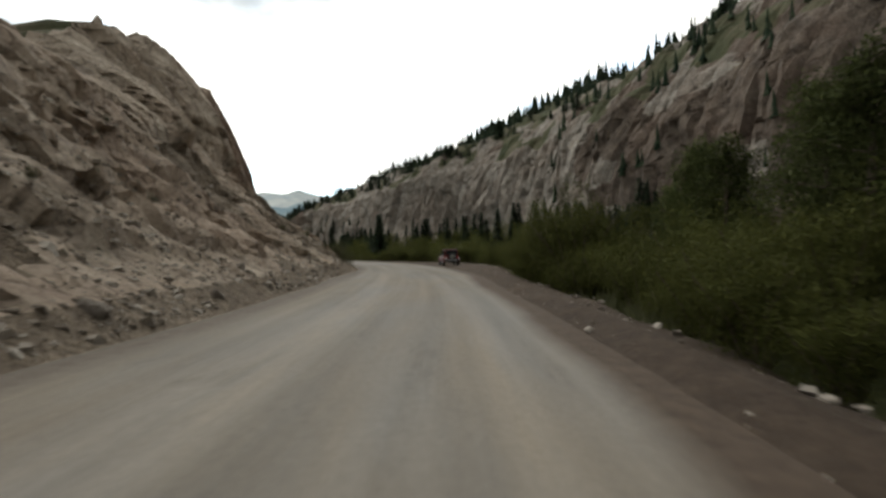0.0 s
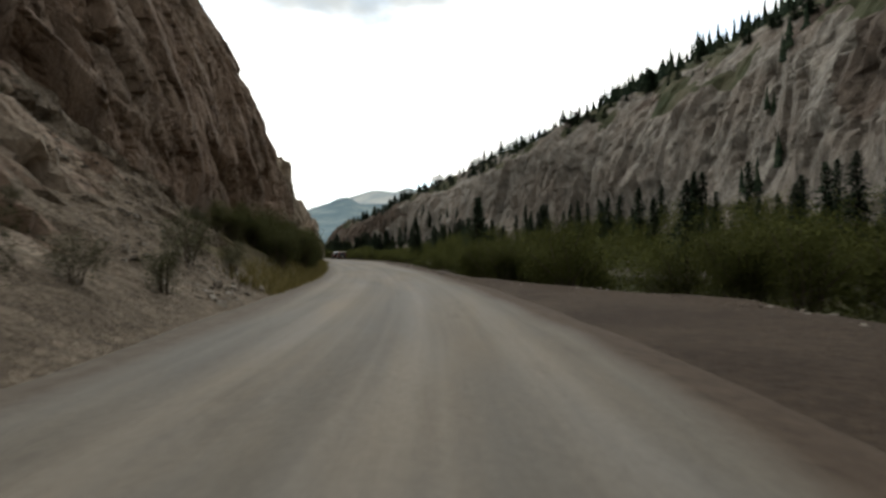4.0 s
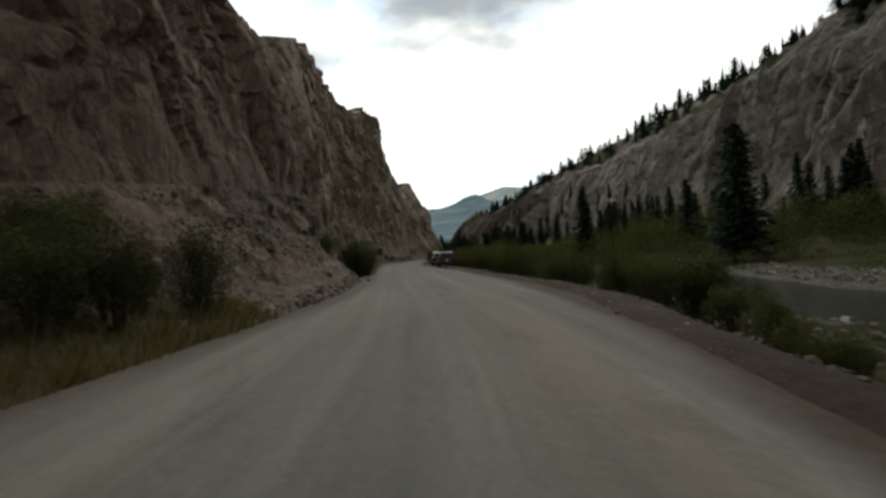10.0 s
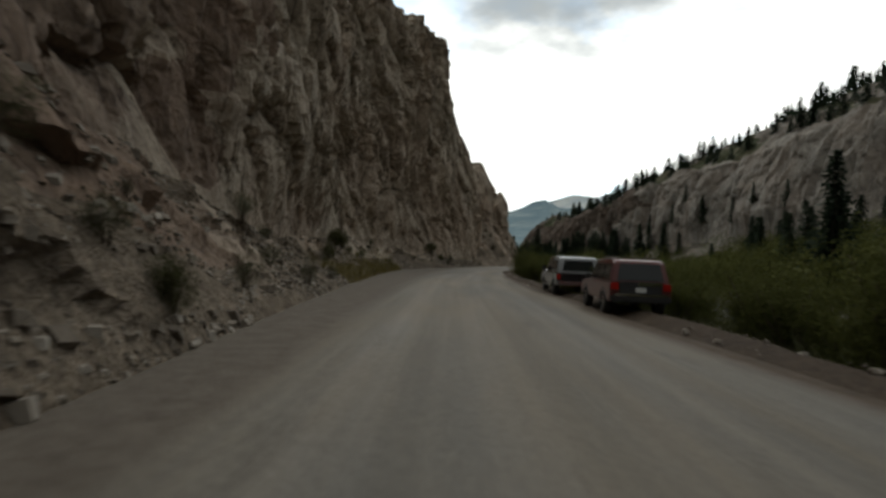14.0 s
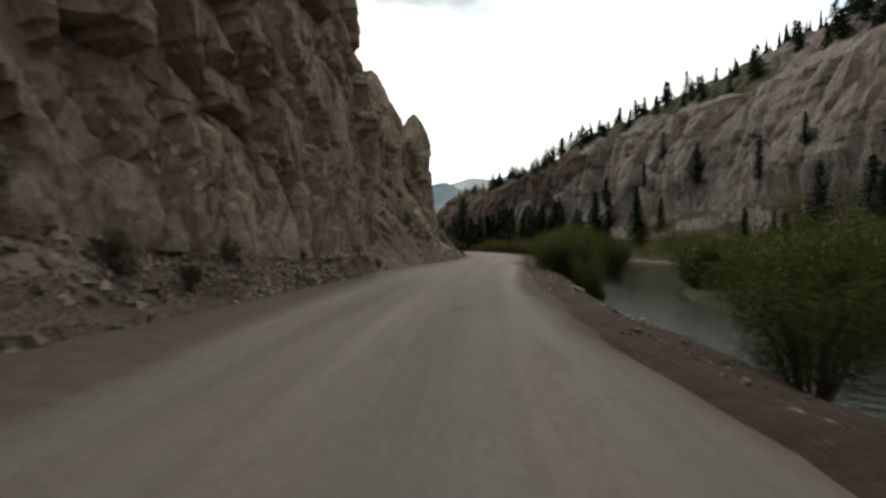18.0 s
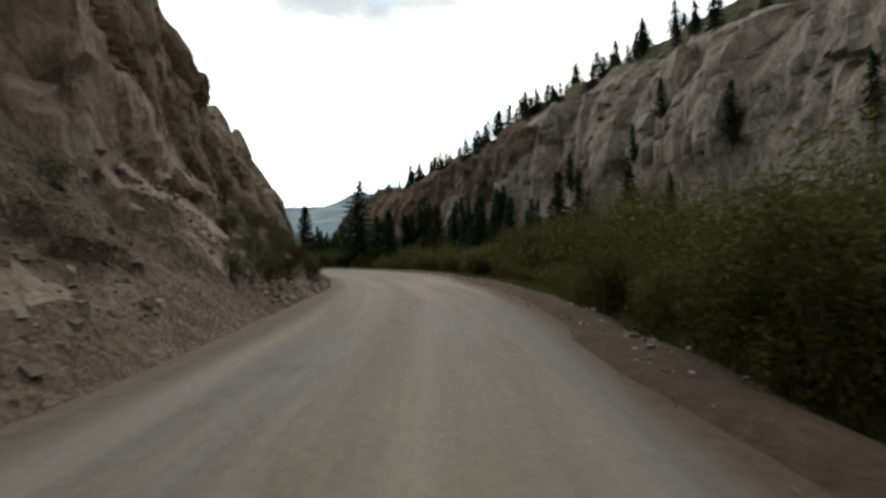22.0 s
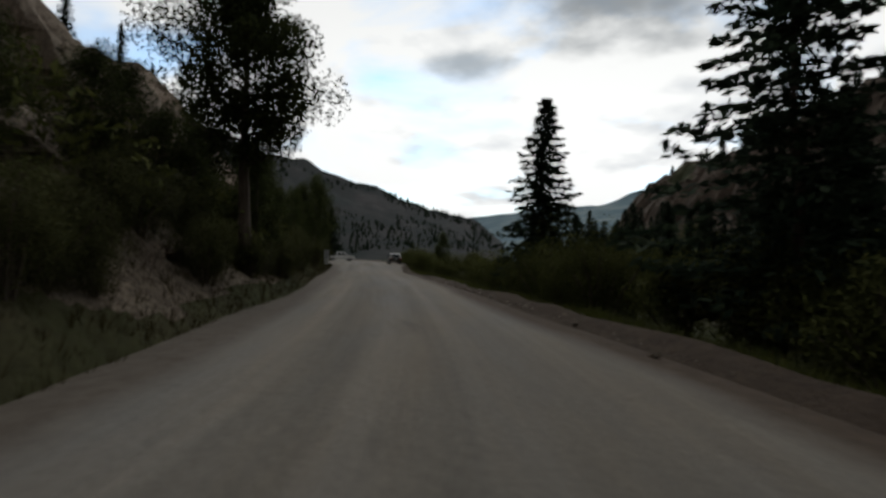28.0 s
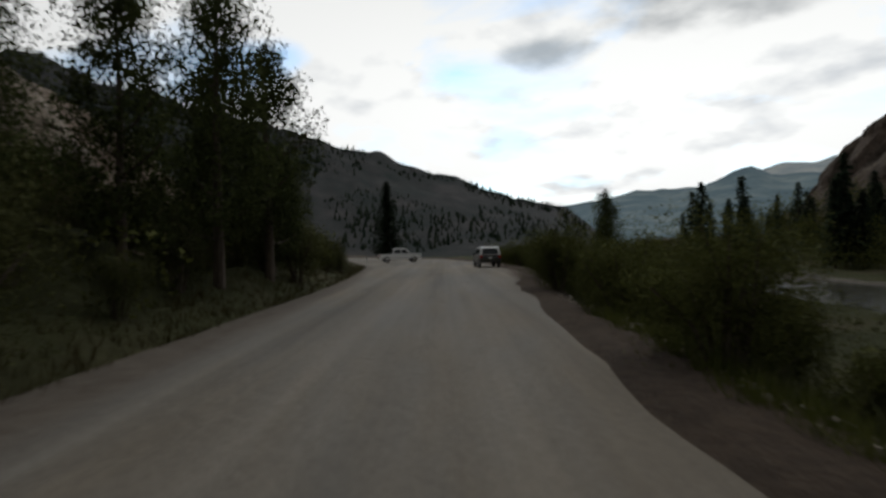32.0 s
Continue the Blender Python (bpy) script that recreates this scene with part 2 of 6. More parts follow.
def scree_material(name, a, c, rocky):
    m, n, l, b = material(name, 0.95, 0.15)
    p = world_vec(n)
    big = add_noise(n, l, p, 0.25, 6, 0.65)
    fine = add_noise(n, l, p, 4.0, 8, 0.75)
    col = ramp(n, l, big, [(0.3, a), (0.7, c)])
    warped = n.new("ShaderNodeVectorMath"); warped.operation = "ADD"
    wob = n.new("ShaderNodeTexNoise"); wob.inputs["Scale"].default_value = 3.0
    l.new(p, wob.inputs["Vector"]); l.new(p, warped.inputs[0]); l.new(wob.outputs["Color"], warped.inputs[1])
    p = warped.outputs[0]
    stone = cells(n, l, p, 4.5, "F1", out="Color")
    sr = n.new("ShaderNodeSeparateColor"); l.new(stone, sr.inputs[0])
    sv = ramp(n, l, sr.outputs[0], [(0.0, (0.62, 0.6, 0.57)), (1.0, (1.3, 1.28, 1.25))])
    col = mix(n, l, rocky, col, sv, "MULTIPLY")
    col = mix(n, l, 0.5, col, ramp(n, l, fine, [(0.3, (0.6, 0.6, 0.6)), (0.7, (1.3, 1.3, 1.3))]), "MULTIPLY")
    l.new(col, b.inputs["Base Color"])
    edge = cells(n, l, p, 4.5)
    n1 = bump(n, l, b, ramp(n, l, edge, [(0, (0, 0, 0)), (0.25, (1, 1, 1))]), 0.10, rocky)
    bump(n, l, b, fine, 0.16, 0.8, n1)
    return m


ROCK = rock_material("rhyolite_cliff", (0.21, 0.168, 0.129), (0.36, 0.297, 0.23), (0.52, 0.445, 0.355), (0.335, 0.24, 0.178))
ROCK_BUFF = rock_material("buff_cliff", (0.25, 0.205, 0.157), (0.425, 0.356, 0.276), (0.57, 0.492, 0.395), (0.40, 0.30, 0.225), 0.45, 0.6)
ROCK_RED = rock_material("red_brown_cliff", (0.14, 0.106, 0.081), (0.25, 0.188, 0.14), (0.385, 0.303, 0.23), (0.245, 0.158, 0.109))
ROCK_FAR = rock_material("pale_cliff", (0.115, 0.103, 0.09), (0.22, 0.197, 0.168), (0.36, 0.33, 0.285), (0.20, 0.155, 0.122))
SCREE = scree_material("scree", (0.142, 0.111, 0.081), (0.24, 0.195, 0.148), 0.85)
ROCK_BROWN = rock_material("brown_cliff", (0.058, 0.046, 0.037), (0.108, 0.086, 0.068), (0.195, 0.158, 0.122), (0.115, 0.078, 0.057))
TALUS_FAR = scree_material("far_talus", (0.075, 0.066, 0.05), (0.13, 0.115, 0.09), 0.6)
DIRT = scree_material("shoulder_dirt", (0.047, 0.033, 0.023), (0.082, 0.06, 0.042), 0.4)
BAR = scree_material("river_gravel", (0.125, 0.112, 0.094), (0.195, 0.178, 0.15), 0.9)


def grass_ground(name, a, c, d, scale=0.12, fine_scale=3.0, grain=0.6):
    m, n, l, b = material(name, 0.95, 0.1)
    p = world_vec(n)
    big = add_noise(n, l, p, scale, 6, 0.65)
    fine = add_noise(n, l, p, fine_scale, 8, 0.75)
    col = ramp(n, l, big, [(0.32, a), (0.5, c), (0.68, d)])
    col = mix(n, l, grain, col, ramp(n, l, fine, [(0.3, (0.5, 0.5, 0.5)), (0.7, (1.35, 1.35, 1.3))]), "MULTIPLY")
    l.new(col, b.inputs["Base Color"])
    bump(n, l, b, fine, 0.25, 0.8)
    return m


MEADOW = grass_ground("floodplain", (0.03, 0.034, 0.013), (0.05, 0.052, 0.021), (0.085, 0.072, 0.042))
DRY_BANK = grass_ground("dry_bank", (0.06, 0.05, 0.028), (0.095, 0.076, 0.042), (0.135, 0.112, 0.07), 0.5)
RIMTOP = grass_ground("rim_slope", (0.035, 0.042, 0.02), (0.07, 0.07, 0.04), (0.125, 0.108, 0.075))
FOREST_HILL = grass_ground("wooded_hill", (0.02, 0.028, 0.026), (0.036, 0.038, 0.037), (0.064, 0.058, 0.058), 0.03, 0.6, 0.5)
# the two farthest hills have the blue of haze put into their base colours
HAZE_BLUE_HILL = grass_ground("haze_blue_hill", (0.085, 0.135, 0.165), (0.125, 0.178, 0.20), (0.22, 0.265, 0.26), 0.012, 0.08, 0.4)
HAZE_PALE_PEAK = grass_ground("haze_pale_peak", (0.20, 0.255, 0.28), (0.33, 0.36, 0.36), (0.42, 0.43, 0.41), 0.006, 0.04, 0.35)

# the road: packed gravel with wheel lanes along it (UV lane: metres along, metres across; UV rim: metres past the right and the left edge)
GRAVEL, n, l, b = material("packed_gravel_road", 0.93, 0.2)
uv = n.new("ShaderNodeUVMap"); uv.uv_map = "lane"
rim = n.new("ShaderNodeUVMap"); rim.uv_map = "rim"
lane = add_noise(n, l, uv.outputs[0], 1.0, 4, 0.55, (0.022, 0.85, 1))
lane2 = add_noise(n, l, uv.outputs[0], 1.0, 3, 0.6, (0.05, 3.0, 1))
patch = add_noise(n, l, uv.outputs[0], 0.25, 6, 0.65, (0.3, 1, 1))
p = world_vec(n)
fine = add_noise(n, l, p, 9.0, 8, 0.8)
peb = add_noise(n, l, p, 2.5, 6, 0.7)
col = ramp(n, l, lane, [(0.3, (0.132, 0.119, 0.1)), (0.5, (0.164, 0.148, 0.125)), (0.68, (0.205, 0.186, 0.158))])
col = mix(n, l, 0.28, col, ramp(n, l, lane2, [(0.3, (0.78, 0.775, 0.77)), (0.7, (1.22, 1.2, 1.17))]), "MULTIPLY")
col = mix(n, l, 0.5, col, ramp(n, l, patch, [(0.3, (0.72, 0.72, 0.72)), (0.7, (1.2, 1.2, 1.18))]), "MULTIPLY")
col = mix(n, l, 0.45, col, ramp(n, l, fine, [(0.3, (0.65, 0.65, 0.65)), (0.7, (1.3, 1.3, 1.3))]), "MULTIPLY")
hue = add_noise(n, l, uv.outputs[0], 1.0, 5, 0.6, (0.07, 0.45, 1), 0.3)
col = mix(n, l, 0.65, col, ramp(n, l, hue, [(0.36, (0.92, 0.97, 1.05)), (0.64, (1.09, 1.01, 0.9))]), "MULTIPLY")
damp = add_noise(n, l, uv.outputs[0], 1.0, 6, 0.65, (0.22, 0.8, 1), 0.5)
col = mix(n, l, 0.8, col, ramp(n, l, damp, [(0.58, (1, 1, 1)), (0.7, (0.78, 0.77, 0.76))]), "MULTIPLY")
sr = n.new("ShaderNodeSeparateXYZ"); l.new(rim.outputs[0], sr.inputs[0])
mx = n.new("ShaderNodeMath"); mx.operation = "MAXIMUM"; l.new(sr.outputs[0], mx.inputs[0]); l.new(sr.outputs[1], mx.inputs[1])
wob = n.new("ShaderNodeMath"); wob.operation = "MULTIPLY_ADD"; l.new(patch, wob.inputs[0]); wob.inputs[1].default_value = 1.3; l.new(mx.outputs[0], wob.inputs[2])
worn = ramp(n, l, wob.outputs[0], [(0.35, (0, 0, 0)), (0.98, (1, 1, 1))])
loose = ramp(n, l, peb, [(0.3, (0.046, 0.032, 0.022)), (0.7, (0.086, 0.062, 0.043))])
paler = ramp(n, l, peb, [(0.3, (0.078, 0.063, 0.049)), (0.7, (0.13, 0.109, 0.086))])
cliffward = n.new("ShaderNodeMath"); cliffward.operation = "GREATER_THAN"; l.new(sr.outputs[1], cliffward.inputs[0]); l.new(sr.outputs[0], cliffward.inputs[1])
col = mix(n, l, worn, col, mix(n, l, cliffward.outputs[0], loose, paler))
l.new(col, b.inputs["Base Color"])
n1 = bump(n, l, b, peb, 0.05, 0.7)
bump(n, l, b, fine, 0.03, 0.8, n1)

WATER, n, l, b = material("river_water", 0.09, 0.45)
b.inputs["Base Color"].default_value = (0.02, 0.024, 0.017, 1)
bump(n, l, b, add_noise(n, l, world_vec(n), 2.6, 6, 0.65, (1, 1, 1), 0.6), 0.035, 0.8)


def leaf_material(name, a, c, d, vary=0.25):
    m, n, l, b = material(name, 0.85, 0.08)
    g = n.new("ShaderNodeNewGeometry")
    o = n.new("ShaderNodeObjectInfo")
    col = ramp(n, l, g.outputs["Random Per Island"], [(0.0, a), (0.5, c), (1.0, d)])
    v = n.new("ShaderNodeMapRange")
    v.inputs["To Min"].default_value, v.inputs["To Max"].default_value = 1 - vary, 1 + vary
    l.new(o.outputs["Random"], v.inputs["Value"])
    cc = n.new("ShaderNodeCombineColor")
    for i in range(3):
        l.new(v.outputs[0], cc.inputs[i])
    col = mix(n, l, 1.0, col, cc.outputs[0], "MULTIPLY")
    l.new(col, b.inputs["Base Color"])
    # light shines through the leaves
    tr = n.new("ShaderNodeBsdfTranslucent")
    l.new(col, tr.inputs[0])
    ms = n.new("ShaderNodeMixShader")
    ms.inputs[0].default_value = 0.3
    l.new(b.outputs[0], ms.inputs[1]); l.new(tr.outputs[0], ms.inputs[2])
    l.new(ms.outputs[0], n["Material Output"].inputs["Surface"])
    return m


WILLOW = leaf_material("willow_leaves", (0.06, 0.066, 0.018), (0.078, 0.084, 0.023), (0.104, 0.106, 0.032))
SHRUB = leaf_material("shrub_leaves", (0.052, 0.056, 0.02), (0.072, 0.075, 0.027), (0.098, 0.098, 0.038))
SAGE = leaf_material("scrub_leaves", (0.045, 0.048, 0.024), (0.07, 0.072, 0.036), (0.10, 0.098, 0.052))
NEEDLE = leaf_material("spruce_needles", (0.018, 0.03, 0.018), (0.03, 0.045, 0.026), (0.05, 0.066, 0.038))
POPLAR = leaf_material("cottonwood_leaves", (0.042, 0.052, 0.016), (0.06, 0.072, 0.023), (0.085, 0.098, 0.034))
VERGE = leaf_material("verge_grass", (0.042, 0.05, 0.011), (0.062, 0.07, 0.016), (0.095, 0.094, 0.028))
# the trees' shade is put into this grass colour
SHADE_TONED = leaf_material("shaded_grass", (0.026, 0.024, 0.009), (0.042, 0.036, 0.014), (0.066, 0.052, 0.022))
GRASSY = leaf_material("dry_grass", (0.085, 0.075, 0.025), (0.145, 0.118, 0.04), (0.23, 0.19, 0.085))
BARK, n, l, b = material("bark", 0.9, 0.2)
l.new(ramp(n, l, add_noise(n, l, world_vec(n), 6, 6, 0.7, (1, 1, 0.25)), [(0.3, (0.05, 0.038, 0.028)), (0.7, (0.14, 0.11, 0.085))]), b.inputs["Base Color"])
PEBBLE, n, l, b = material("broken_stone", 0.92, 0.2)
g = n.new("ShaderNodeNewGeometry")
col = ramp(n, l, g.outputs["Random Per Island"], [(0.0, (0.09, 0.072, 0.055)), (0.55, (0.165, 0.138, 0.108)), (1.0, (0.31, 0.275, 0.23))])
grit = add_noise(n, l, world_vec(n), 14.0, 5, 0.7)
l.new(mix(n, l, 0.5, col, ramp(n, l, grit, [(0.3, (0.7, 0.7, 0.7)), (0.7, (1.2, 1.2, 1.2))]), "MULTIPLY"), b.inputs["Base Color"])
bump(n, l, b, grit, 0.015, 0.7)
STONE = rock_material("loose_stone", (0.15, 0.13, 0.11), (0.24, 0.21, 0.175), (0.36, 0.325, 0.28), (0.22, 0.185, 0.15))

# ---------------------------------------------------------------- plan
def spline(points, per):
    p = np.array(points, float)
    p = np.vstack([2 * p[0] - p[1], p, 2 * p[-1] - p[-2]])
    out = []
    for i in range(1, len(p) - 2):
        for k in range(per):
            t = k / per
            a, b_, c, d = p[i - 1], p[i], p[i + 1], p[i + 2]
            out.append(0.5 * (2 * b_ + (c - a) * t + (2 * a - 5 * b_ + 4 * c - d) * t * t + (3 * b_ - a - 3 * c + d) * t ** 3))
    out.append(p[-2])
    return np.array(out)


LINE = spline(ROAD, 20)
LINE_S = np.r_[0, np.cumsum(np.linalg.norm(np.diff(LINE, axis=0), axis=1))] - 100.0
TAN = np.gradient(LINE, axis=0)
TAN /= np.linalg.norm(TAN, axis=1)[:, None]
KERN = np.ones(41) / 41
SIDE = np.stack([np.convolve(np.pad(v, 20, mode="edge"), KERN, "valid") for v in (TAN[:, 1], -TAN[:, 0])], 1)


def at(s, d):
    """World x, y at s metres along the road and d metres to its right."""
    s, d = np.asarray(s, float), np.asarray(d, float)
    over = np.maximum(s - LINE_S[-1], 0) + np.minimum(s - LINE_S[0], 0)
    tx, ty = np.interp(s, LINE_S, TAN[:, 0]), np.interp(s, LINE_S, TAN[:, 1])
    x = np.interp(s, LINE_S, LINE[:, 0]) + tx * over + d * np.interp(s, LINE_S, SIDE[:, 0])
    y = np.interp(s, LINE_S, LINE[:, 1]) + ty * over + d * np.interp(s, LINE_S, SIDE[:, 1])
    return x, y


def heading(s):
    return math.degrees(math.atan2(-np.interp(s, LINE_S, TAN[:, 0]), np.interp(s, LINE_S, TAN[:, 1])))


def hashed(ix, iy, iz, seed):
    h = (ix * 374761393 + iy * 668265263 + iz * 1274126177 + seed * 974634777) & 0xFFFFFFFF
    h = ((h ^ (h >> 13)) * 1274126177) & 0xFFFFFFFF
    return ((h ^ (h >> 16)) & 0xFFFF) / 32767.5 - 1.0


def vnoise(x, y, z=0.0, seed=0):
    x, y, z = np.broadcast_arrays(np.asarray(x, float), np.asarray(y, float), np.asarray(z, float))
    ix, iy, iz = (np.floor(v).astype(np.int64) for v in (x, y, z))
    f = [v - np.floor(v) for v in (x, y, z)]
    u, v, w = (t * t * (3 - 2 * t) for t in f)
    r = 0
    for a in (0, 1):
        for b_ in (0, 1):
            for c in (0, 1):
                r = r + hashed(ix + a, iy + b_, iz + c, seed) * (u if a else 1 - u) * (v if b_ else 1 - v) * (w if c else 1 - w)
    return r


def fbm(x, y, z=0.0, octaves=4, seed=0):
    r, amp = 0, 1.0
    for k in range(octaves):
        r = r + amp * vnoise(x * 2.03 ** k, y * 2.03 ** k, z * 2.03 ** k if not np.isscalar(z) else z, seed + k)
        amp *= 0.5
    return r


def blocks(x, y, seed):
    """Steps with sharp edges, as jointed rock has."""
    wx = x + 0.45 * vnoise(x * 0.7, y * 0.7, 0, seed + 7)
    wy = y + 0.45 * vnoise(x * 0.7, y * 0.7, 5.5, seed + 8)
    ix = np.floor(wx).astype(np.int64)
    iy = np.floor(wy + 0.5 * hashed(ix, ix * 0, ix * 0, seed)).astype(np.int64)
    return hashed(ix, iy, ix * 0, seed + 3)


def facets(x, y, seed):
    """Tilted plane pieces with broken edges, as jointed rock has."""
    ix, iy = np.floor(x).astype(np.int64), np.floor(y).astype(np.int64)
    best, val = np.full(x.shape, 9.0), np.zeros(x.shape)
    zero = ix * 0
    for a in (-1, 0, 1):
        for b_ in (-1, 0, 1):
            jx, jy = ix + a, iy + b_
            px, py = jx + 0.5 + 0.45 * hashed(jx, jy, zero, seed), jy + 0.5 + 0.45 * hashed(jx, jy, zero + 1, seed)
            q = (x - px) ** 2 + (y - py) ** 2
            v_ = 0.7 * hashed(jx, jy, zero + 2, seed) + 0.9 * hashed(jx, jy, zero + 3, seed) * (x - px) + 0.9 * hashed(jx, jy, zero + 4, seed) * (y - py)
            val = np.where(q < best, v_, val)
            best = np.minimum(best, q)
    return val


def joints(x, y, seed):
    """Broken panels as jointed rock has: the offset of each tilted panel, and how near its border is."""
    ix, iy = np.floor(x).astype(np.int64), np.floor(y).astype(np.int64)
    best, second, val = np.full(x.shape, 9.0), np.full(x.shape, 9.0), np.zeros(x.shape)
    zero = ix * 0
    for a in (-1, 0, 1):
        for b_ in (-1, 0, 1):
            jx, jy = ix + a, iy + b_
            px, py = jx + 0.5 + 0.42 * hashed(jx, jy, zero, seed), jy + 0.5 + 0.42 * hashed(jx, jy, zero + 1, seed)
            q = np.abs(x - px) * 0.8 + np.hypot(x - px, y - py) * 0.55
            v_ = 0.75 * hashed(jx, jy, zero + 2, seed) + 1.1 * hashed(jx, jy, zero + 3, seed) * (x - px) + 0.55 * hashed(jx, jy, zero + 4, seed) * (y - py)
            near_ = q < best
            second = np.where(near_, best, np.minimum(second, q))
            val = np.where(near_, v_, val)
            best = np.minimum(best, q)
    return val, np.clip(1 - (second - best) / 0.13, 0, 1)


def tab(table, s):
    """Looks up a short table of (s, value, ...) rows."""
    t = np.array(table, float)
    return [np.interp(s, t[:, 0], t[:, k]) for k in range(1, t.shape[1])]


def sheet(name, X, Y, Z, mats, slots=None, uv=None, smooth=True, flip=False, uv2=None):
    """A grid of points as one mesh."""
    r, c = X.shape
    co = np.stack([X, Y, Z], -1).reshape(-1, 3)
    i = np.arange(r * c).reshape(r, c)
    q = np.stack([i[:-1, :-1], i[1:, :-1], i[1:, 1:], i[:-1, 1:]], -1).reshape(-1, 4)
    if flip:
        q = q[:, ::-1]
    me = bpy.data.meshes.new(name)
    me.vertices.add(len(co)); me.vertices.foreach_set("co", co.ravel())
    me.loops.add(q.size); me.loops.foreach_set("vertex_index", q.ravel().astype(np.int32))
    me.polygons.add(len(q)); me.polygons.foreach_set("loop_start", np.arange(0, q.size, 4, dtype=np.int32))
    if slots is not None:
        me.polygons.foreach_set("material_index", slots.ravel().astype(np.int32))
    me.polygons.foreach_set("use_smooth", np.full(len(q), smooth))
    if uv is not None:
        lay = me.uv_layers.new(name="lane")
        lay.data.foreach_set("uv", np.stack(uv, -1).reshape(-1, 2)[q.ravel()].ravel())
    if uv2 is not None:
        lay = me.uv_layers.new(name="rim")
        lay.data.foreach_set("uv", np.stack(uv2, -1).reshape(-1, 2)[q.ravel()].ravel())
    for m in mats:
        me.materials.append(m)
    me.update(calc_edges=True)
    me.validate()
    return new(name, me)


# road edge on the cliff side, edge of the packed lane, edge of the bank towards the river
LEFT_EDGE = [(-100, -5.8), (40, -5.8), (55, -4.6), (62, -4.5), (66, -4.9), (85, -5.3), (100, -5.1), (121, -5.1), (142, -5.1), (150, -4.4), (160, -3.2), (165, -2.7), (175, -2.3), (182, -2.9), (189, -3.3), (200, -4.0),
             (212, -4.7), (225, -5.5), (235, -6.2), (247, -6.8), (265, -5.6), (279, -5.25), (286, -5.7), (296, -4.9), (303, -4.2), (310, -3.8), (323, -4.0), (338, -3.1), (344, -3.1), (353, -2.7), (365, -3.0),
             (378, -3.9), (387, -4.3), (394, -3.9), (413, -4.5), (419, -4.2), (450, -4.8), (475, -7), (500, -13), (540, -26), (600, -60)]
LANE_LEFT = [(-100, -5.2), (32, -5.2), (60, -4.2), (100, -4.8), (140, -4.8), (150, -4.0), (162, -2.6), (175, -1.9), (185, -2.2), (215, -2.7), (241, -3.1), (262, -3.8), (280, -4.8), (310, -3.5), (343, -2.8), (388, -3.35),
             (412, -3.6), (420, -3.4), (450, -4.5), (475, -6.8), (500, -12.8), (540, -25.8), (600, -59.8)]
LANE_EDGE = [(-100, 1.6), (24, 1.7), (45, 2.6), (70, 2.5), (95, 1.9), (120, 2.2), (132, 2.0), (140, 2.4), (155, 4.0), (167, 4.9), (187, 4.8), (225, 3.4), (241, 3.1), (255, 2.55), (274, 1.65), (292, 1.8), (301, 1.35),
             (314, 1.8), (321, 2.2), (336, 3.0), (344, 3.9), (365, 4.3), (380, 3.2), (390, 2.4), (400, 2.2), (411, 1.9), (418, 2.2), (424, 2.55), (440, 3.4), (465, 5), (490, 4), (515, 0), (540, -10), (600, -42)]
BANK_EDGE = [(-100, 3.8), (12, 3.8), (24, 4.0), (35, 5.0), (44, 6.1), (55, 8.2), (82, 9.2), (90, 5.2), (96, 3.7), (115, 3.6), (125, 4.0), (141, 4.2), (152, 5.0), (160, 6.6), (166, 7.1), (171, 6.3), (204, 6.4), (222, 5.0),
             (242, 3.95), (258, 3.45), (278, 3.4), (296, 2.9), (308, 3.3), (314, 3.1), (323, 4.1), (329, 4.6), (345, 5.4), (356, 6.0), (370, 5.8), (382, 5.1), (389, 4.6), (396, 4.0), (409, 3.4), (424, 2.7), (445, 4.2),
             (460, 6.5), (490, 5.5), (520, 2), (560, -10), (600, -30)]
RIVER = [(-100, 40), (0, 38), (80, 30), (115, 25), (150, 22), (172, 19), (200, 26), (235, 17), (255, 11), (268, 8.8), (290, 8.8), (302, 11), (314, 15), (345, 27), (380, 32), (420, 27), (445, 23.5), (480, 27), (640, 30)]

RIVER_HALF = [(-100, 7.5), (235, 7.5), (252, 5.5), (264, 3.4), (292, 3.4), (306, 4.8), (330, 6.5), (400, 7), (425, 6), (460, 6), (640, 7.5)]

S1 = np.arange(-100, 601, 1.0)


def fine_edge(s, seed, amp):
    return amp * fbm(s / 6.0, 0 * s + seed, 0.0, 3, seed)


# road strip
v = np.linspace(0, 1, 19)
L1 = tab(LEFT_EDGE, S1)[0] + fine_edge(S1, 3, 0.12) - 0.5
R1 = tab(LANE_EDGE, S1)[0] + fine_edge(S1, 9, 0.15)
RE = np.minimum(R1 + 1.3, tab(BANK_EDGE, S1)[0] - 0.2)
DD = L1[:, None] + (RE - L1)[:, None] * v
SS = np.repeat(S1[:, None], len(v), 1)
X, Y = at(SS, DD)
Zr = 0.03 - 0.006 * np.abs(DD + 1.5) + 0.012 * fbm(SS / 9, DD / 1.5, 0.0, 3, 21) - 0.03 * np.clip((DD - R1[:, None]) / 1.3, 0, 1) ** 2 - 0.12 * np.clip((v[None] - 0.93) / 0.07, 0, 1) - 0.05 * np.clip(1 - (DD - L1[:, None]) / 0.6, 0, 1)
road = sheet("road", X, Y, Zr, [GRAVEL], uv=(SS, DD), flip=True, uv2=(DD - R1[:, None], tab(LANE_LEFT, S1)[0][:, None] - DD))
tagged(road, "pale packed gravel road with worn wheel lanes", "road", kind="structure")

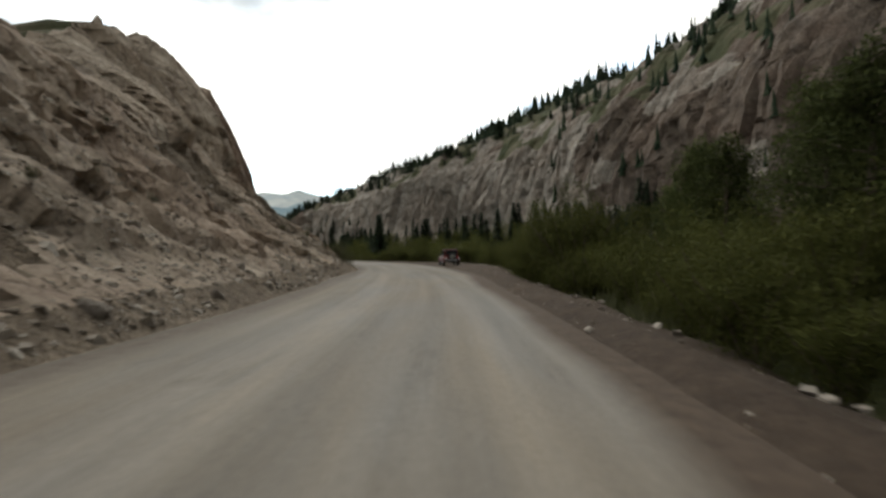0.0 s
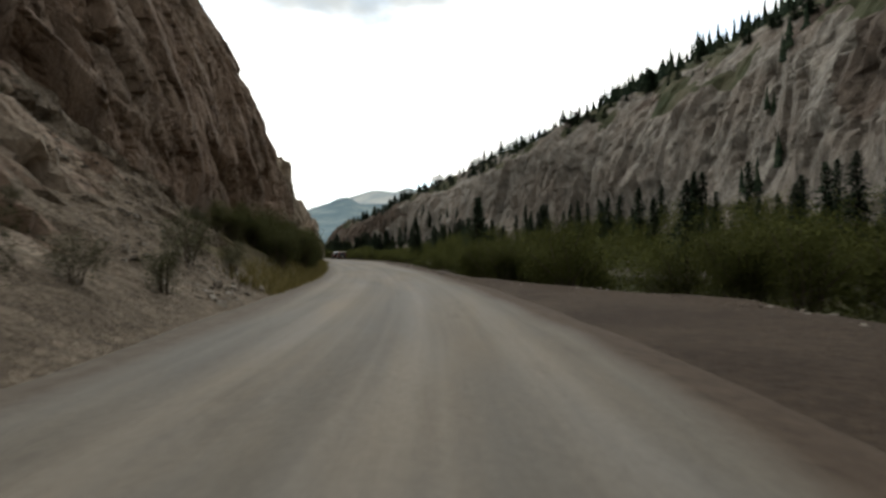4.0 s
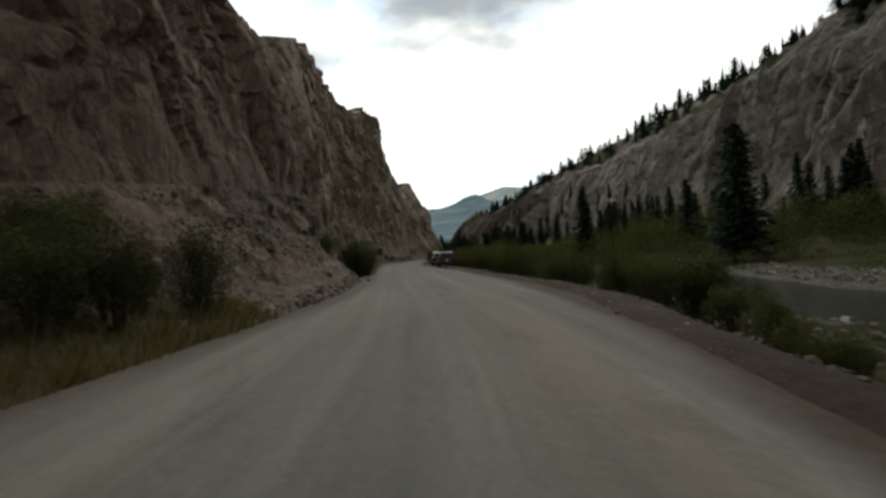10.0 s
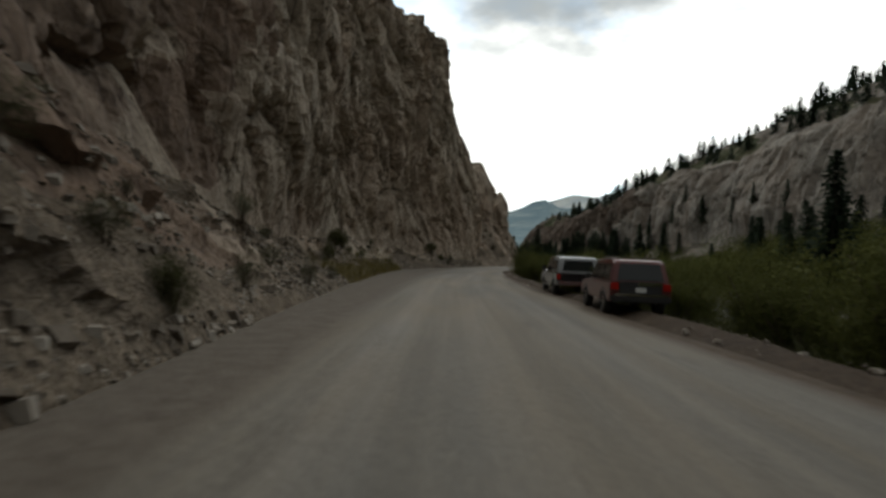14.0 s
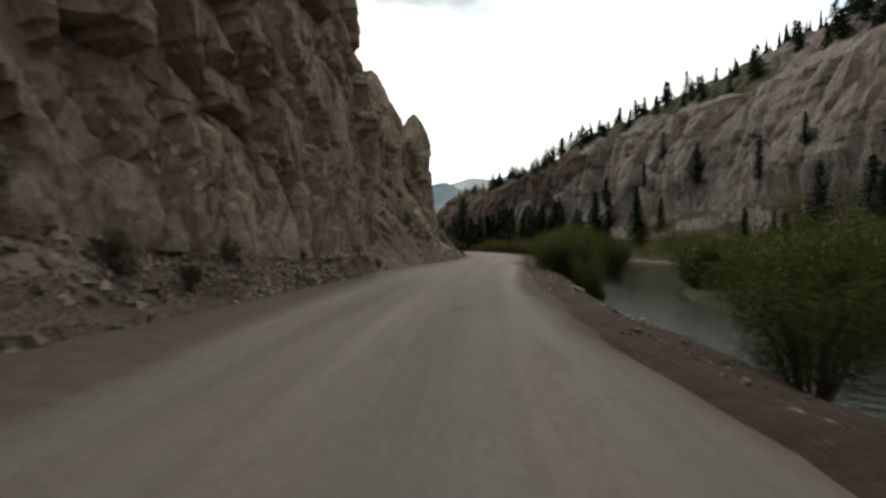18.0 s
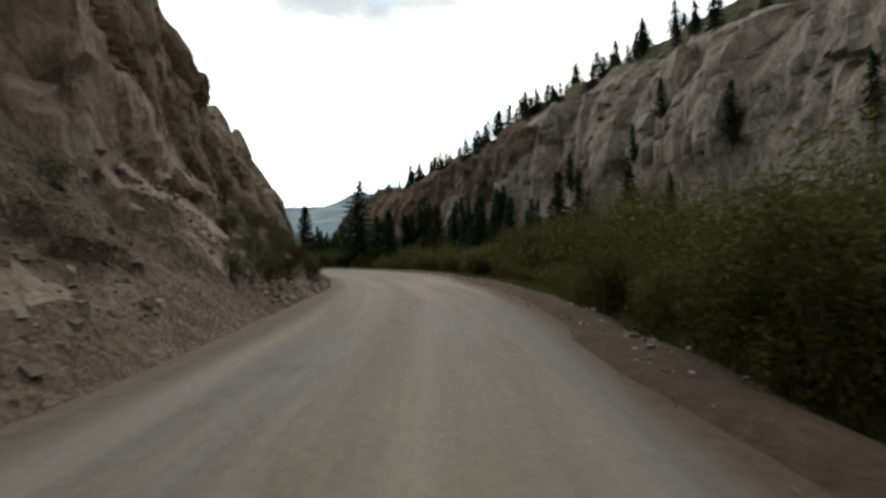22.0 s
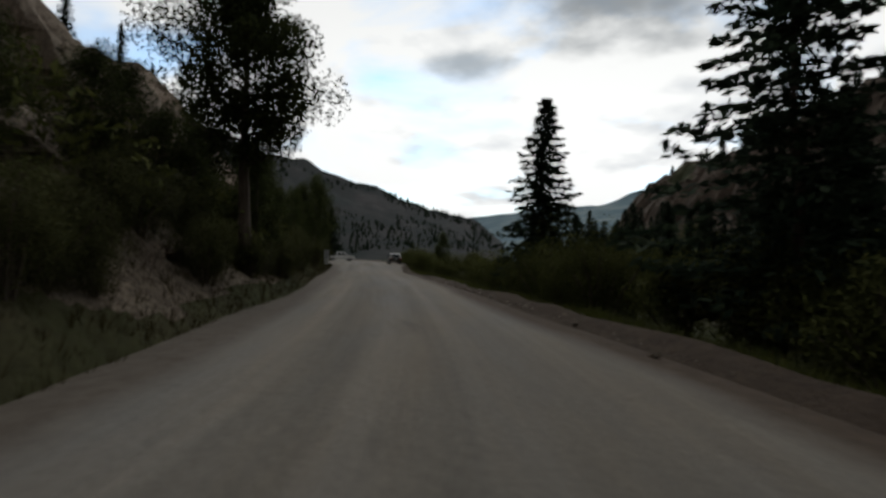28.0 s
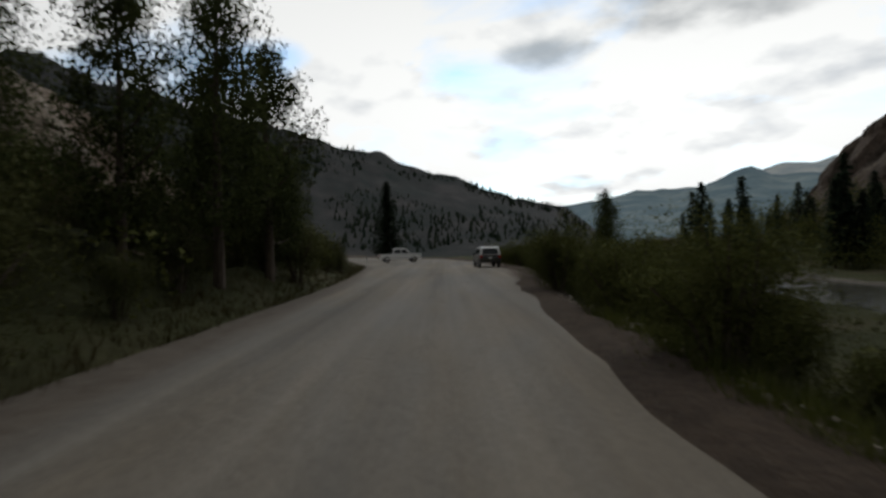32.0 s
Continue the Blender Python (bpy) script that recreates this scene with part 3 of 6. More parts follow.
# valley floor: shoulder, bank, flood plain with the river's bed
S2 = np.arange(-100, 641, 1.25)
FOOT = [(-100, 55, 4, 70, 38, 100, 68, 175, 128),
        (95, 55, 4, 70, 37, 99, 66, 175, 120),
        (118, 56, 4, 71, 36, 98, 60, 175, 105),
        (150, 62, 4.5, 75, 34, 98, 54, 170, 92),
        (200, 72, 5, 84, 34, 102, 51, 170, 88),
        (250, 62, 4, 76, 34, 96, 48, 165, 84),
        (310, 52, 4, 64, 34, 92, 49, 160, 85),
        (360, 50, 4, 63, 34, 84, 50, 160, 84),
        (390, 52, 4, 62, 32, 84, 46, 150, 70),
        (420, 56, 3, 66, 28, 84, 40, 150, 55),
        (460, 60, 2.5, 70, 24, 90, 33, 140, 42),
        (500, 60, 4, 72, 20, 90, 28, 140, 34),
        (524, 62, 4, 72, 20, 88, 28, 130, 30),
        (536, 66, 1, 76, 9, 90, 12, 130, 12),
        (550, 70, -1, 80, 2, 95, 2, 140, 2),
        (640, 70, -1, 80, 1, 95, 1, 140, 1)]


def floor_z(s, d):
    """Height of the valley floor right of the road."""
    b_ = tab(BANK_EDGE, s)[0]
    riv = tab(RIVER, s)[0]
    f0, fz = tab(FOOT, s)[:2]
    t = np.clip((d - b_) / 3.0, 0, 1)
    z = -0.04 - 1.15 * t * t * (3 - 2 * t)
    w = np.clip((d - riv - 10) / np.maximum(f0 - riv - 10, 4), 0, 1)
    z = z + (fz + 1.2) * w ** 2.2
    z = z + np.where(d > b_, 0.22, 0.03) * fbm(s / 3.5, d / 3.5, 0.0, 4, 31) * np.clip((d - b_) / 2 + 0.4, 0.15, 1)
    c = np.clip(1 - np.abs(d - riv) / tab(RIVER_HALF, s)[0], 0, 1)
    z = z - 1.3 * np.clip(c * 2.2, 0, 1) * np.clip((d - b_ - 0.5) / 2.5, 0, 1)
    return z


b2, f2 = tab(BANK_EDGE, S2)[0] + fine_edge(S2, 5, 0.3), tab(FOOT, S2)[0]
r2, l2 = tab(LANE_EDGE, S2)[0] - 0.6, tab(LEFT_EDGE, S2)[0]
cols = [l2 - 9, l2 - 4, l2 - 0.8, r2 - 1.0, r2]
cols += [r2 + (b2 - r2) * k / 7 for k in range(1, 8)]
cols += [b2 + 0.4 * k for k in range(1, 11)]
cols += [b2 + 4 + (f2 + 1 - b2 - 4) * (k / 44) for k in range(1, 45)]
DD = np.stack(cols, 1)
SS = np.repeat(S2[:, None], DD.shape[1], 1)
X, Y = at(SS, DD)
Zf = floor_z(SS, DD)
Zf[:, :4] = -0.25
Zf[:, 4] = -0.03
shelf = np.minimum(r2 + 2.1, b2 - 0.1)[:, None]
Zf = Zf - 0.06 * np.clip((shelf - DD) / 0.25, 0, 1)
berm = np.exp(-((DD - b2[:, None] + 0.5) / 0.45) ** 2) * 0.17
Zf = Zf + berm * (1 + 0.6 * vnoise(SS / 2.0, DD, 0.0, 77))
riv = tab(RIVER, SS)[0]
near = np.abs(DD - riv)
slot = np.where(DD < b2[:, None] + 0.9 + 0.7 * vnoise(SS / 2.5, DD / 2, 0.0, 61), 0, 1)
barf = (near < 13 + 4 * vnoise(SS / 14.0, DD / 14, 0.0, 44)) & (DD > b2[:, None] + 1.6)
slot = np.where(barf & (((SS > 108) & (SS < 200)) | ((near < 6.5) & ((SS < 245) | (SS > 330)))), 2, slot)
slot = np.where((SS > 250) & (SS < 300) & (DD < riv - 1.5), 0, slot)
ground = sheet("ground", X, Y, Zf, [DIRT, MEADOW, BAR], slot[:-1, :-1], flip=True)
tagged(ground, "brown dirt shoulder and grassy flood plain with gravel bars", "ground", kind="structure")

# plain beyond the valley, under the hills
plain = bpy.data.meshes.new("outer_ground")
bmp = bmesh.new()
bmesh.ops.create_grid(bmp, x_segments=24, y_segments=24, size=4000)
bmp.to_mesh(plain); bmp.free()
plain.materials.append(FOREST_HILL)
og = new("outer_ground", plain)
og.location = (-100, 400, -3.2)
tagged(og, "dark wooded ground that reaches the horizon", "ground", kind="structure")

# river
S3 = np.arange(-100, 641, 4.0)
DD = tab(RIVER, S3)[0][:, None] + np.linspace(-10, 10, 9)[None]
SS = np.repeat(S3[:, None], 9, 1)
X, Y = at(SS, DD)
river = sheet("river", X, Y, X * 0 - 1.55, [WATER], flip=True)
tagged(river, "shallow dark river with ripples between gravel bars", "river", kind="structure")

# ---------------------------------------------------------------- the cliff beside the road
# s, talus top d, talus top z
TALUS = [(-100, -20, 10), (0, -18, 9), (60, -18, 10), (72, -21, 12), (97, -21.5, 12), (107, -18, 5), (120, -17, 4), (140, -15, 3.5), (152, -12.5, 3.5), (160, -10.5, 4.5), (166, -9.5, 5), (172, -8.5, 5.5), (180, -8, 6), (190, -7.5, 6.5),
         (200, -8.5, 4), (215, -10.5, 2), (240, -12, 2.8), (258, -9.5, 2), (266, -7.9, 1.4), (273, -6.9, 1.0), (279, -6.4, 0.8), (283.6, -6.4, 0.9), (285.4, -9.2, 2.4), (290, -11.5, 5), (296, -12.4, 8.4), (305, -13.2, 10.8), (320, -13.0, 10.6), (332, -13.0, 9), (344, -11, 5.6),
         (352, -7.8, 2.6), (360, -5.9, 1.1), (368, -5.5, 1.0), (375, -7.0, 1.8), (385, -10, 5), (405, -12, 5), (440, -13, 3.0), (470, -16, 2), (500, -26, 1.5), (600, -75, 1.5)]
# s, rim d, rim z
RIM = [(-100, -40, 30), (0, -34, 20), (38, -27, 16.5), (46, -26, 18.3), (57, -25, 24), (72, -25, 24), (82, -25, 24.5), (100, -25, 28), (115, -25, 31), (141, -25, 38),
       (163, -24, 42), (170, -22, 35), (176, -20, 30), (180, -18, 27), (185, -16, 23), (190, -16, 23.5), (200, -16.5, 26), (207, -16.5, 29), (213, -14, 29), (232, -14.2, 36), (241, -14.2, 36), (249, -12.4, 33),
       (257, -10.5, 31.5), (263, -10, 33.5), (270, -9.2, 33.5), (275, -10.2, 29.5), (288, -13, 25), (294, -14, 19), (302, -15, 18), (312, -15.5, 18.5), (320, -16.5, 20), (330, -17, 23), (337, -16, 26),
       (342, -15.5, 24.5)]
RIM += [(346, -12.6, 16.5), (351, -12.3, 13.2), (356, -10, 10), (361, -8.8, 9.8), (366, -8.3, 9.4), (370, -8.3, 8.2), (375, -11.5, 9), (385, -12, 12), (392, -15, 12), (404, -17, 12.5), (425, -18, 12.5),
        (440, -20, 11.5), (455, -24, 9), (475, -28, 6), (600, -45, 5)]

S4 = np.concatenate([np.arange(-90, -8, 0.6), np.arange(-8, 222, 0.3), np.arange(222, 292, 0.2), np.arange(292, 400, 0.3), np.arange(400, 560, 0.5)])
le = tab(LEFT_EDGE, S4)[0]
td, tz = tab(TALUS, S4)
rd, rz = tab(RIM, S4)
jag = blocks(S4 / 3.1, 0 * S4 + 2.2, 13)
rz = rz + 0.8 * jag + 0.7 * fbm(S4 / 2.2, 0 * S4, 0.0, 3, 19) - 0.4
NT, NF, NB = 26, 112, 12
prof_d, prof_z, kind = [], [], []
for k in range(NT):
    t = k / NT
    prof_d.append(le - 0.3 + (td - le + 0.3) * t)
    prof_z.append(-0.2 + 0.25 * min(t * 8, 1) + (tz - 0.05) * t ** 1.25)
    kind.append(0)
for k in range(NF):
    t = k / (NF - 1)
    prof_d.append(td + (rd - td) * (0.30 * t + 0.70 * t ** 2.2))
    prof_z.append(tz + (rz - tz) * t)
    kind.append(1)
for k in range(1, NB + 1):
    t = k / NB
    prof_d.append(rd - 3.0 * k - 20 * t * t)
    prof_z.append(rz - 2.5 * t - 9 * t * t)
    kind.append(2)
PD, PZ = np.stack(prof_d, 1), np.stack(prof_z, 1)
SS = np.repeat(S4[:, None], PD.shape[1], 1)
K = np.array(kind)[None, :] + 0 * PD
height = np.clip((PZ - 0.3) / 3.0, 0, 1)
face = np.where(K == 1, 1.0, np.where(K == 0, np.clip((PZ - 0.6) / 4, 0, 0.8) * 0.55, 0.35))
edge = np.minimum(1, np.maximum(0.25, (np.arange(PD.shape[1])[None, :]) / 10.0))
warp = SS + 0.8 * vnoise(SS / 7, PZ / 7, 0.0, 91)
out = 1.7 * fbm(warp / 18, PZ / 70, 0.0, 3, 101)
out = out + 1.0 * (1 - 2 * np.abs(vnoise(warp / 9.0, PZ / 40, 0.0, 111)))
skew = warp + 0.16 * PZ + 0.9 * vnoise(warp / 3, PZ / 3, 0.0, 93)
rise = PZ + 1.3 * vnoise(warp / 4, PZ / 4, 0.0, 95)
big_v, big_e = joints(skew / 5.2, rise / 9.0 + skew / 20, 201)
mid_v, mid_e = joints(skew / 2.5, rise / 3.6 + skew / 12, 207)
low_v, low_e = joints(SS / 1.2 + PZ / 6, PZ / 1.3 + SS / 5, 211)
out = out + 1.35 * big_v - 0.8 * big_e + 0.6 * mid_v - 0.3 * mid_e + 0.17 * low_v - 0.06 * low_e
out = out + 0.12 * fbm(SS / 1.6, PZ / 2.2, PD / 1.6, 3, 131)
soft_ = 0.5 * fbm(SS / 6, PD / 3, 0.0, 4, 151) + 0.3 * facets(SS / 1.3, PD / 1.0, 221) * np.clip(PZ / 1.5, 0, 1)
strong = np.exp(-((SS - 252) / 36.0) ** 4)
close_ = strong * (0.42 * mid_v - 0.2 * mid_e + 0.24 * low_v - 0.09 * low_e)
crest_ = np.clip((np.arange(PD.shape[1])[None, :] - NT) / (NF - 1.0), 0, 1)
PD = PD + (np.minimum(out, 1.4 + 0.2 * out) - 0.2 - (0.1 + 1.9 * np.clip((125 - SS) / 20, 0, 1)) * crest_ ** 2) * (1 - 0.3 * crest_ ** 3) * (1 - 0.45 * np.exp(-((SS - 277) / 9.0) ** 4)) * np.where(K == 1, 1, 0) * np.clip((np.arange(PD.shape[1])[None, :] - NT) / 20.0, 0.12, 1)
PD = PD + close_ * np.where(K == 1, 1, 0) * np.clip((np.arange(PD.shape[1])[None, :] - NT) / 8.0, 0.12, 1)
PZ = PZ + np.where(K == 0, soft_ * np.clip((np.arange(PD.shape[1])[None, :] - 2) / 7.0, 0, 1), 0) + np.where(K == 2, 0.8 * fbm(SS / 4, PD / 4, 0.0, 3, 171), 0)
# the lower slope follows the face where they meet
rocky = np.where(SS < 115, 0.95, 0.3)
lump_v, lump_e = joints(SS / 2.1 + PZ / 5, PZ / 1.5 + SS / 7, 235)
PD = PD + np.where(K == 0, (0.45 * facets(SS / 2.6, PZ / 1.8, 231) + rocky * (0.8 * lump_v - 0.45 * lump_e)) * np.clip(PZ / 2.5, 0, 1), 0)
X, Y = at(SS, PD)
CLIFF_D, CLIFF_Z, CLIFF_X, CLIFF_Y = PD.copy(), PZ.copy(), X, Y
slot = np.where(K == 1, 0, np.where(K == 0, 1, 2))
# outcrops break through the scree
slot = np.where((K == 0) & (vnoise(SS / 5.5, PD / 3.5, 0.0, 301) > np.where(SS < 56, -0.45, np.where(SS < 110, 0.0, 0.28))) & (PZ > np.where(SS < 56, 0.5, 0.9)), 0, slot)
# grass and earth at the foot where shrubs grow
grassy = (((SS > 88) & (SS < 155)) | ((SS > 372) & (SS < 480))) & (K == 0) & (PZ < np.where((SS > 372) & (SS < 398), 0.6, 1.9) + 0.9 * vnoise(SS / 4, PD / 3, 0.0, 311))
slot = np.where((K == 0) & (SS > 100) & (SS < 166) & (PZ > 1.6), 0, slot)
slot = np.where(grassy, np.where(SS < 200, 4, 3), slot)
slot = np.where((slot == 0) & (SS > 84 + 12 * fbm(SS / 9, PZ / 9, 0.0, 3, 321)) & (SS < 204 + 14 * fbm(SS / 9, PZ / 9, 0.0, 3, 323)), 5, slot)
slot = np.where((slot == 0) & (SS > 204) & (SS < 290 + 8 * fbm(SS / 9, PZ / 9, 0.0, 3, 325)), 6, slot)
cliff = sheet("cliff_roadside", X, Y, PZ, [ROCK, SCREE, RIMTOP, MEADOW, DRY_BANK, ROCK_RED, ROCK_BUFF], slot[:-1, :-1], smooth=False)
tagged(cliff, "steep brown jointed rock cliff above a grey scree slope", "cliff", kind="structure")

# ---------------------------------------------------------------- the cliff across the river
S5 = np.arange(-100, 641, 0.8)
f0, fz, f1, z1, f2_, z2, f3, z3 = tab(FOOT, S5)
prof_d, prof_z, kind = [], [], []
for k in range(10):
    t = k / 10
    prof_d.append(f0 + 5 * t - 1.0); prof_z.append(fz - 1.2 + 6.2 * t); kind.append(0)
for k in range(44):
    t = k / 43
    prof_d.append(f0 + 4 + (f1 - f0 - 4) * (0.45 * t + 0.55 * t * t)); prof_z.append(fz + 5 + (z1 - fz - 5) * t); kind.append(1)
for k in range(1, 19):
    t = k / 18
    prof_d.append(f1 + (f2_ - f1) * t); prof_z.append(z1 + (z2 - z1) * (1 - (1 - t) ** 1.25)); kind.append(2)
for k in range(1, 22):
    t = k / 21
    prof_d.append(f2_ + (f3 - f2_) * t); prof_z.append(z2 + (z3 - z2) * t - 6 * t ** 3); kind.append(3)
PD, PZ = np.stack(prof_d, 1), np.stack(prof_z, 1)
SS = np.repeat(S5[:, None], PD.shape[1], 1)
K = np.array(kind)[None, :] + 0 * PD
bend_ = SS + 1.2 * vnoise(SS / 9, PZ / 12, 0.0, 417)
out = 3.4 * fbm(SS / 26, PZ / 80, 0.0, 3, 401) + 2.6 * (1 - 2 * np.abs(vnoise(bend_ / 9.5, PZ / 70, 0.0, 411)))
big_v, big_e = joints(bend_ / 7.0, PZ / 30.0, 421)
mid_v, mid_e = joints(bend_ / 3.2, PZ / 10.0, 427)
out = out + 1.5 * big_v - 1.5 * big_e + 0.8 * mid_v - 0.6 * mid_e + 0.4 * fbm(SS / 3, PZ / 3, 0.0, 3, 431)
amp = np.where(K == 1, 1, np.where(K == 2, 0.55, 0.0)) * np.clip((np.arange(PD.shape[1])[None, :] - 9) / 14.0, 0, 1)
PD = PD - (out - 1.0) * amp
PZ = PZ + np.where(K == 2, 1.6 * fbm(SS / 9, PD / 6, 0.0, 4, 441) + 0.9 * blocks(SS / 4.5, PD / 3.5, 447), 0) + np.where(K == 3, 2.2 * fbm(SS / 14, PD / 14, 0.0, 4, 451), 0) + np.where(K == 0, 0.5 * fbm(SS / 4, PD / 3, 0.0, 3, 461), 0)
X, Y = at(SS, PD)
FARX, FARY, FARZ, FARK = X, Y, PZ, K
slot = np.where(K == 1, 0, np.where(K == 0, np.where(vnoise(SS / 6, PD / 2, 0.0, 477) > 0.1, 1, 0), np.where(K == 2, np.where(vnoise(SS / 9, PD / 5, 0.0, 471) > -0.15, 0, 2), 2)))
slot = np.where((slot == 0) & ((SS < 125 + 60 * fbm(SS / 20, PZ / 14, 0.0, 3, 479)) | (SS > 425 + 40 * fbm(SS / 20, PZ / 14, 0.0, 3, 483))), 3, slot)
far_cliff = sheet("cliff_across_river", X, Y, PZ, [ROCK_FAR, TALUS_FAR, RIMTOP, ROCK_BROWN], slot[:-1, :-1], smooth=False, flip=True)
tagged(far_cliff, "long grey-brown cliff with ledges across the river", "cliff", kind="structure")


# ---------------------------------------------------------------- hills in the distance
def hill(name, centre, az, dist, crest, mats, label, depth=0.5, rough=0.1, seed=1, slots=None):
    """A ridge seen from centre: az (degrees to the left of +y) against crest height, at about that distance."""
    aa = np.linspace(az[0], az[1], 150)
    hh = np.interp(aa, [c[0] for c in crest], [c[1] for c in crest])
    t = np.linspace(0, 1, 46)
    A = np.repeat(aa[:, None], len(t), 1)
    T = np.repeat(t[None], len(aa), 0)
    R = dist * (1 - depth + depth * 1.5 * T)
    up_ = np.clip(T / 0.667, 0, 1)
    Zh = hh[:, None] * np.where(T < 0.667, up_ ** 1.2, 1 - 0.5 * ((T - 0.667) / 0.333) ** 2)
    Zh = Zh * (1 + rough * fbm(A / 2.2, T * 6, 0.0, 4, seed)) - 4 * (1 - up_)
    Xh = centre[0] - np.sin(np.radians(A)) * R
    Yh = centre[1] + np.cos(np.radians(A)) * R
    return tagged(sheet(name, Xh, Yh, Zh, mats, flip=False), label, "hill", kind="structure")


# haze on both far mountains comes from their colours alone
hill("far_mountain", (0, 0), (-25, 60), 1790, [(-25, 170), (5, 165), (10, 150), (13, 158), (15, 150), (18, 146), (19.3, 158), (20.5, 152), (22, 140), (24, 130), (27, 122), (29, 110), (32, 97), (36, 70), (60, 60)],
     [HAZE_BLUE_HILL], "distant wooded mountain coloured blue-green for haze", 0.45, 0.05, 11)
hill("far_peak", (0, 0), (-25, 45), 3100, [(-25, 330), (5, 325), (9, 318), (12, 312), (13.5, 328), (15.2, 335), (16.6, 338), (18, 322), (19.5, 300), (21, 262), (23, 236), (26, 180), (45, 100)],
     [HAZE_PALE_PEAK], "pale bare mountain far behind the wooded ridge, haze blue in its colour", 0.4, 0.04, 17)
hill("wooded_hill", (-151, 381), (32, 110), 560, [(32, 16), (35, 39), (40.5, 54), (44.4, 68), (49.5, 80), (55, 100), (59, 108), (65, 120), (67, 132), (68, 122), (75, 150), (110, 170)],
     [FOREST_HILL], "dark hillside with scattered conifers beyond the bend", 0.5, 0.05, 23)

# ---------------------------------------------------------------- building things
def part(name, bm, mat, parent, label=""):
    me = bpy.data.meshes.new(name)
    bm.to_mesh(me)
    bm.free()
    me.materials.append(mat)
    ob = new(name, me)
    ob.parent = parent
    if label:
        ob["label"] = label
    return ob


def mesh_part(name, verts, faces, mat, parent, kind="", smooth=False):
    me = bpy.data.meshes.new(name)
    me.from_pydata(verts.tolist() if hasattr(verts, "tolist") else verts, [], faces.tolist() if hasattr(faces, "tolist") else faces)
    if smooth:
        me.polygons.foreach_set("use_smooth", np.ones(len(me.polygons), bool))
    me.materials.append(mat)
    ob = new(name, me)
    ob.parent = parent
    if kind:
        ob["kind"] = kind
    return ob


def thing(name, label, category, group=""):
    return tagged(new(name), label, category, group)


rng = np.random.default_rng(7)


def foliage(name, verts, faces, normals, mat, parent):
    """Leaves as one mesh, shaded as the rounded mass that they form."""
    ob = mesh_part(name, verts, faces, mat, parent, smooth=True)
    normals = normals / (np.linalg.norm(normals, axis=1)[:, None] + 1e-9)
    ob.data.normals_split_custom_set_from_vertices(np.repeat(normals, len(verts) // len(normals), 0).tolist())
    return ob


def leaf_cards(centres, size, aspect, rng_, up=0.3):
    """Small pointed leaves at the given places, turned at random."""
    n = len(centres)
    a = rng_.normal(size=(n, 3)); a[:, 2] += up
    a /= np.linalg.norm(a, axis=1)[:, None]
    b_ = rng_.normal(size=(n, 3))
    b_ -= (a * b_).sum(1)[:, None] * a
    b_ /= np.linalg.norm(b_, axis=1)[:, None]
    ln = (size * rng_.uniform(0.6, 1.4, n))[:, None]
    w = ln * aspect
    v = np.stack([centres - a * ln / 2, centres + b_ * w * 0.6, centres + a * ln / 2 - b_ * w * 0.3], 1).reshape(-1, 3)
    return v, np.arange(3 * n).reshape(n, 3)


def tube(path, radii, sides=6):
    """A tapered limb along a path, as vertices and faces."""
    path = np.asarray(path, float)
    v, f = [], []
    for i, (p_, r) in enumerate(zip(path, radii)):
        t = path[min(i + 1, len(path) - 1)] - path[max(i - 1, 0)]
        t = t / (np.linalg.norm(t) + 1e-9)
        u = np.cross(t, (0.31, 0.95, 0.05)); u /= np.linalg.norm(u) + 1e-9
        w = np.cross(t, u)
        for k in range(sides):
            a = 2 * math.pi * k / sides
            v.append(p_ + r * (math.cos(a) * u + math.sin(a) * w))
    for i in range(len(path) - 1):
        for k in range(sides):
            k2 = (k + 1) % sides
            f.append((i * sides + k, i * sides + k2, (i + 1) * sides + k2, (i + 1) * sides + k))
    f.append(tuple(range(sides))[::-1])
    f.append(tuple((len(path) - 1) * sides + k for k in range(sides)))
    return v, f


def joined(pieces):
    v, f = [], []
    for pv, pf in pieces:
        o = len(v)
        v.extend(pv)
        f.extend(tuple(i + o for i in q) for q in pf)
    return [tuple(map(float, q)) for q in v], f


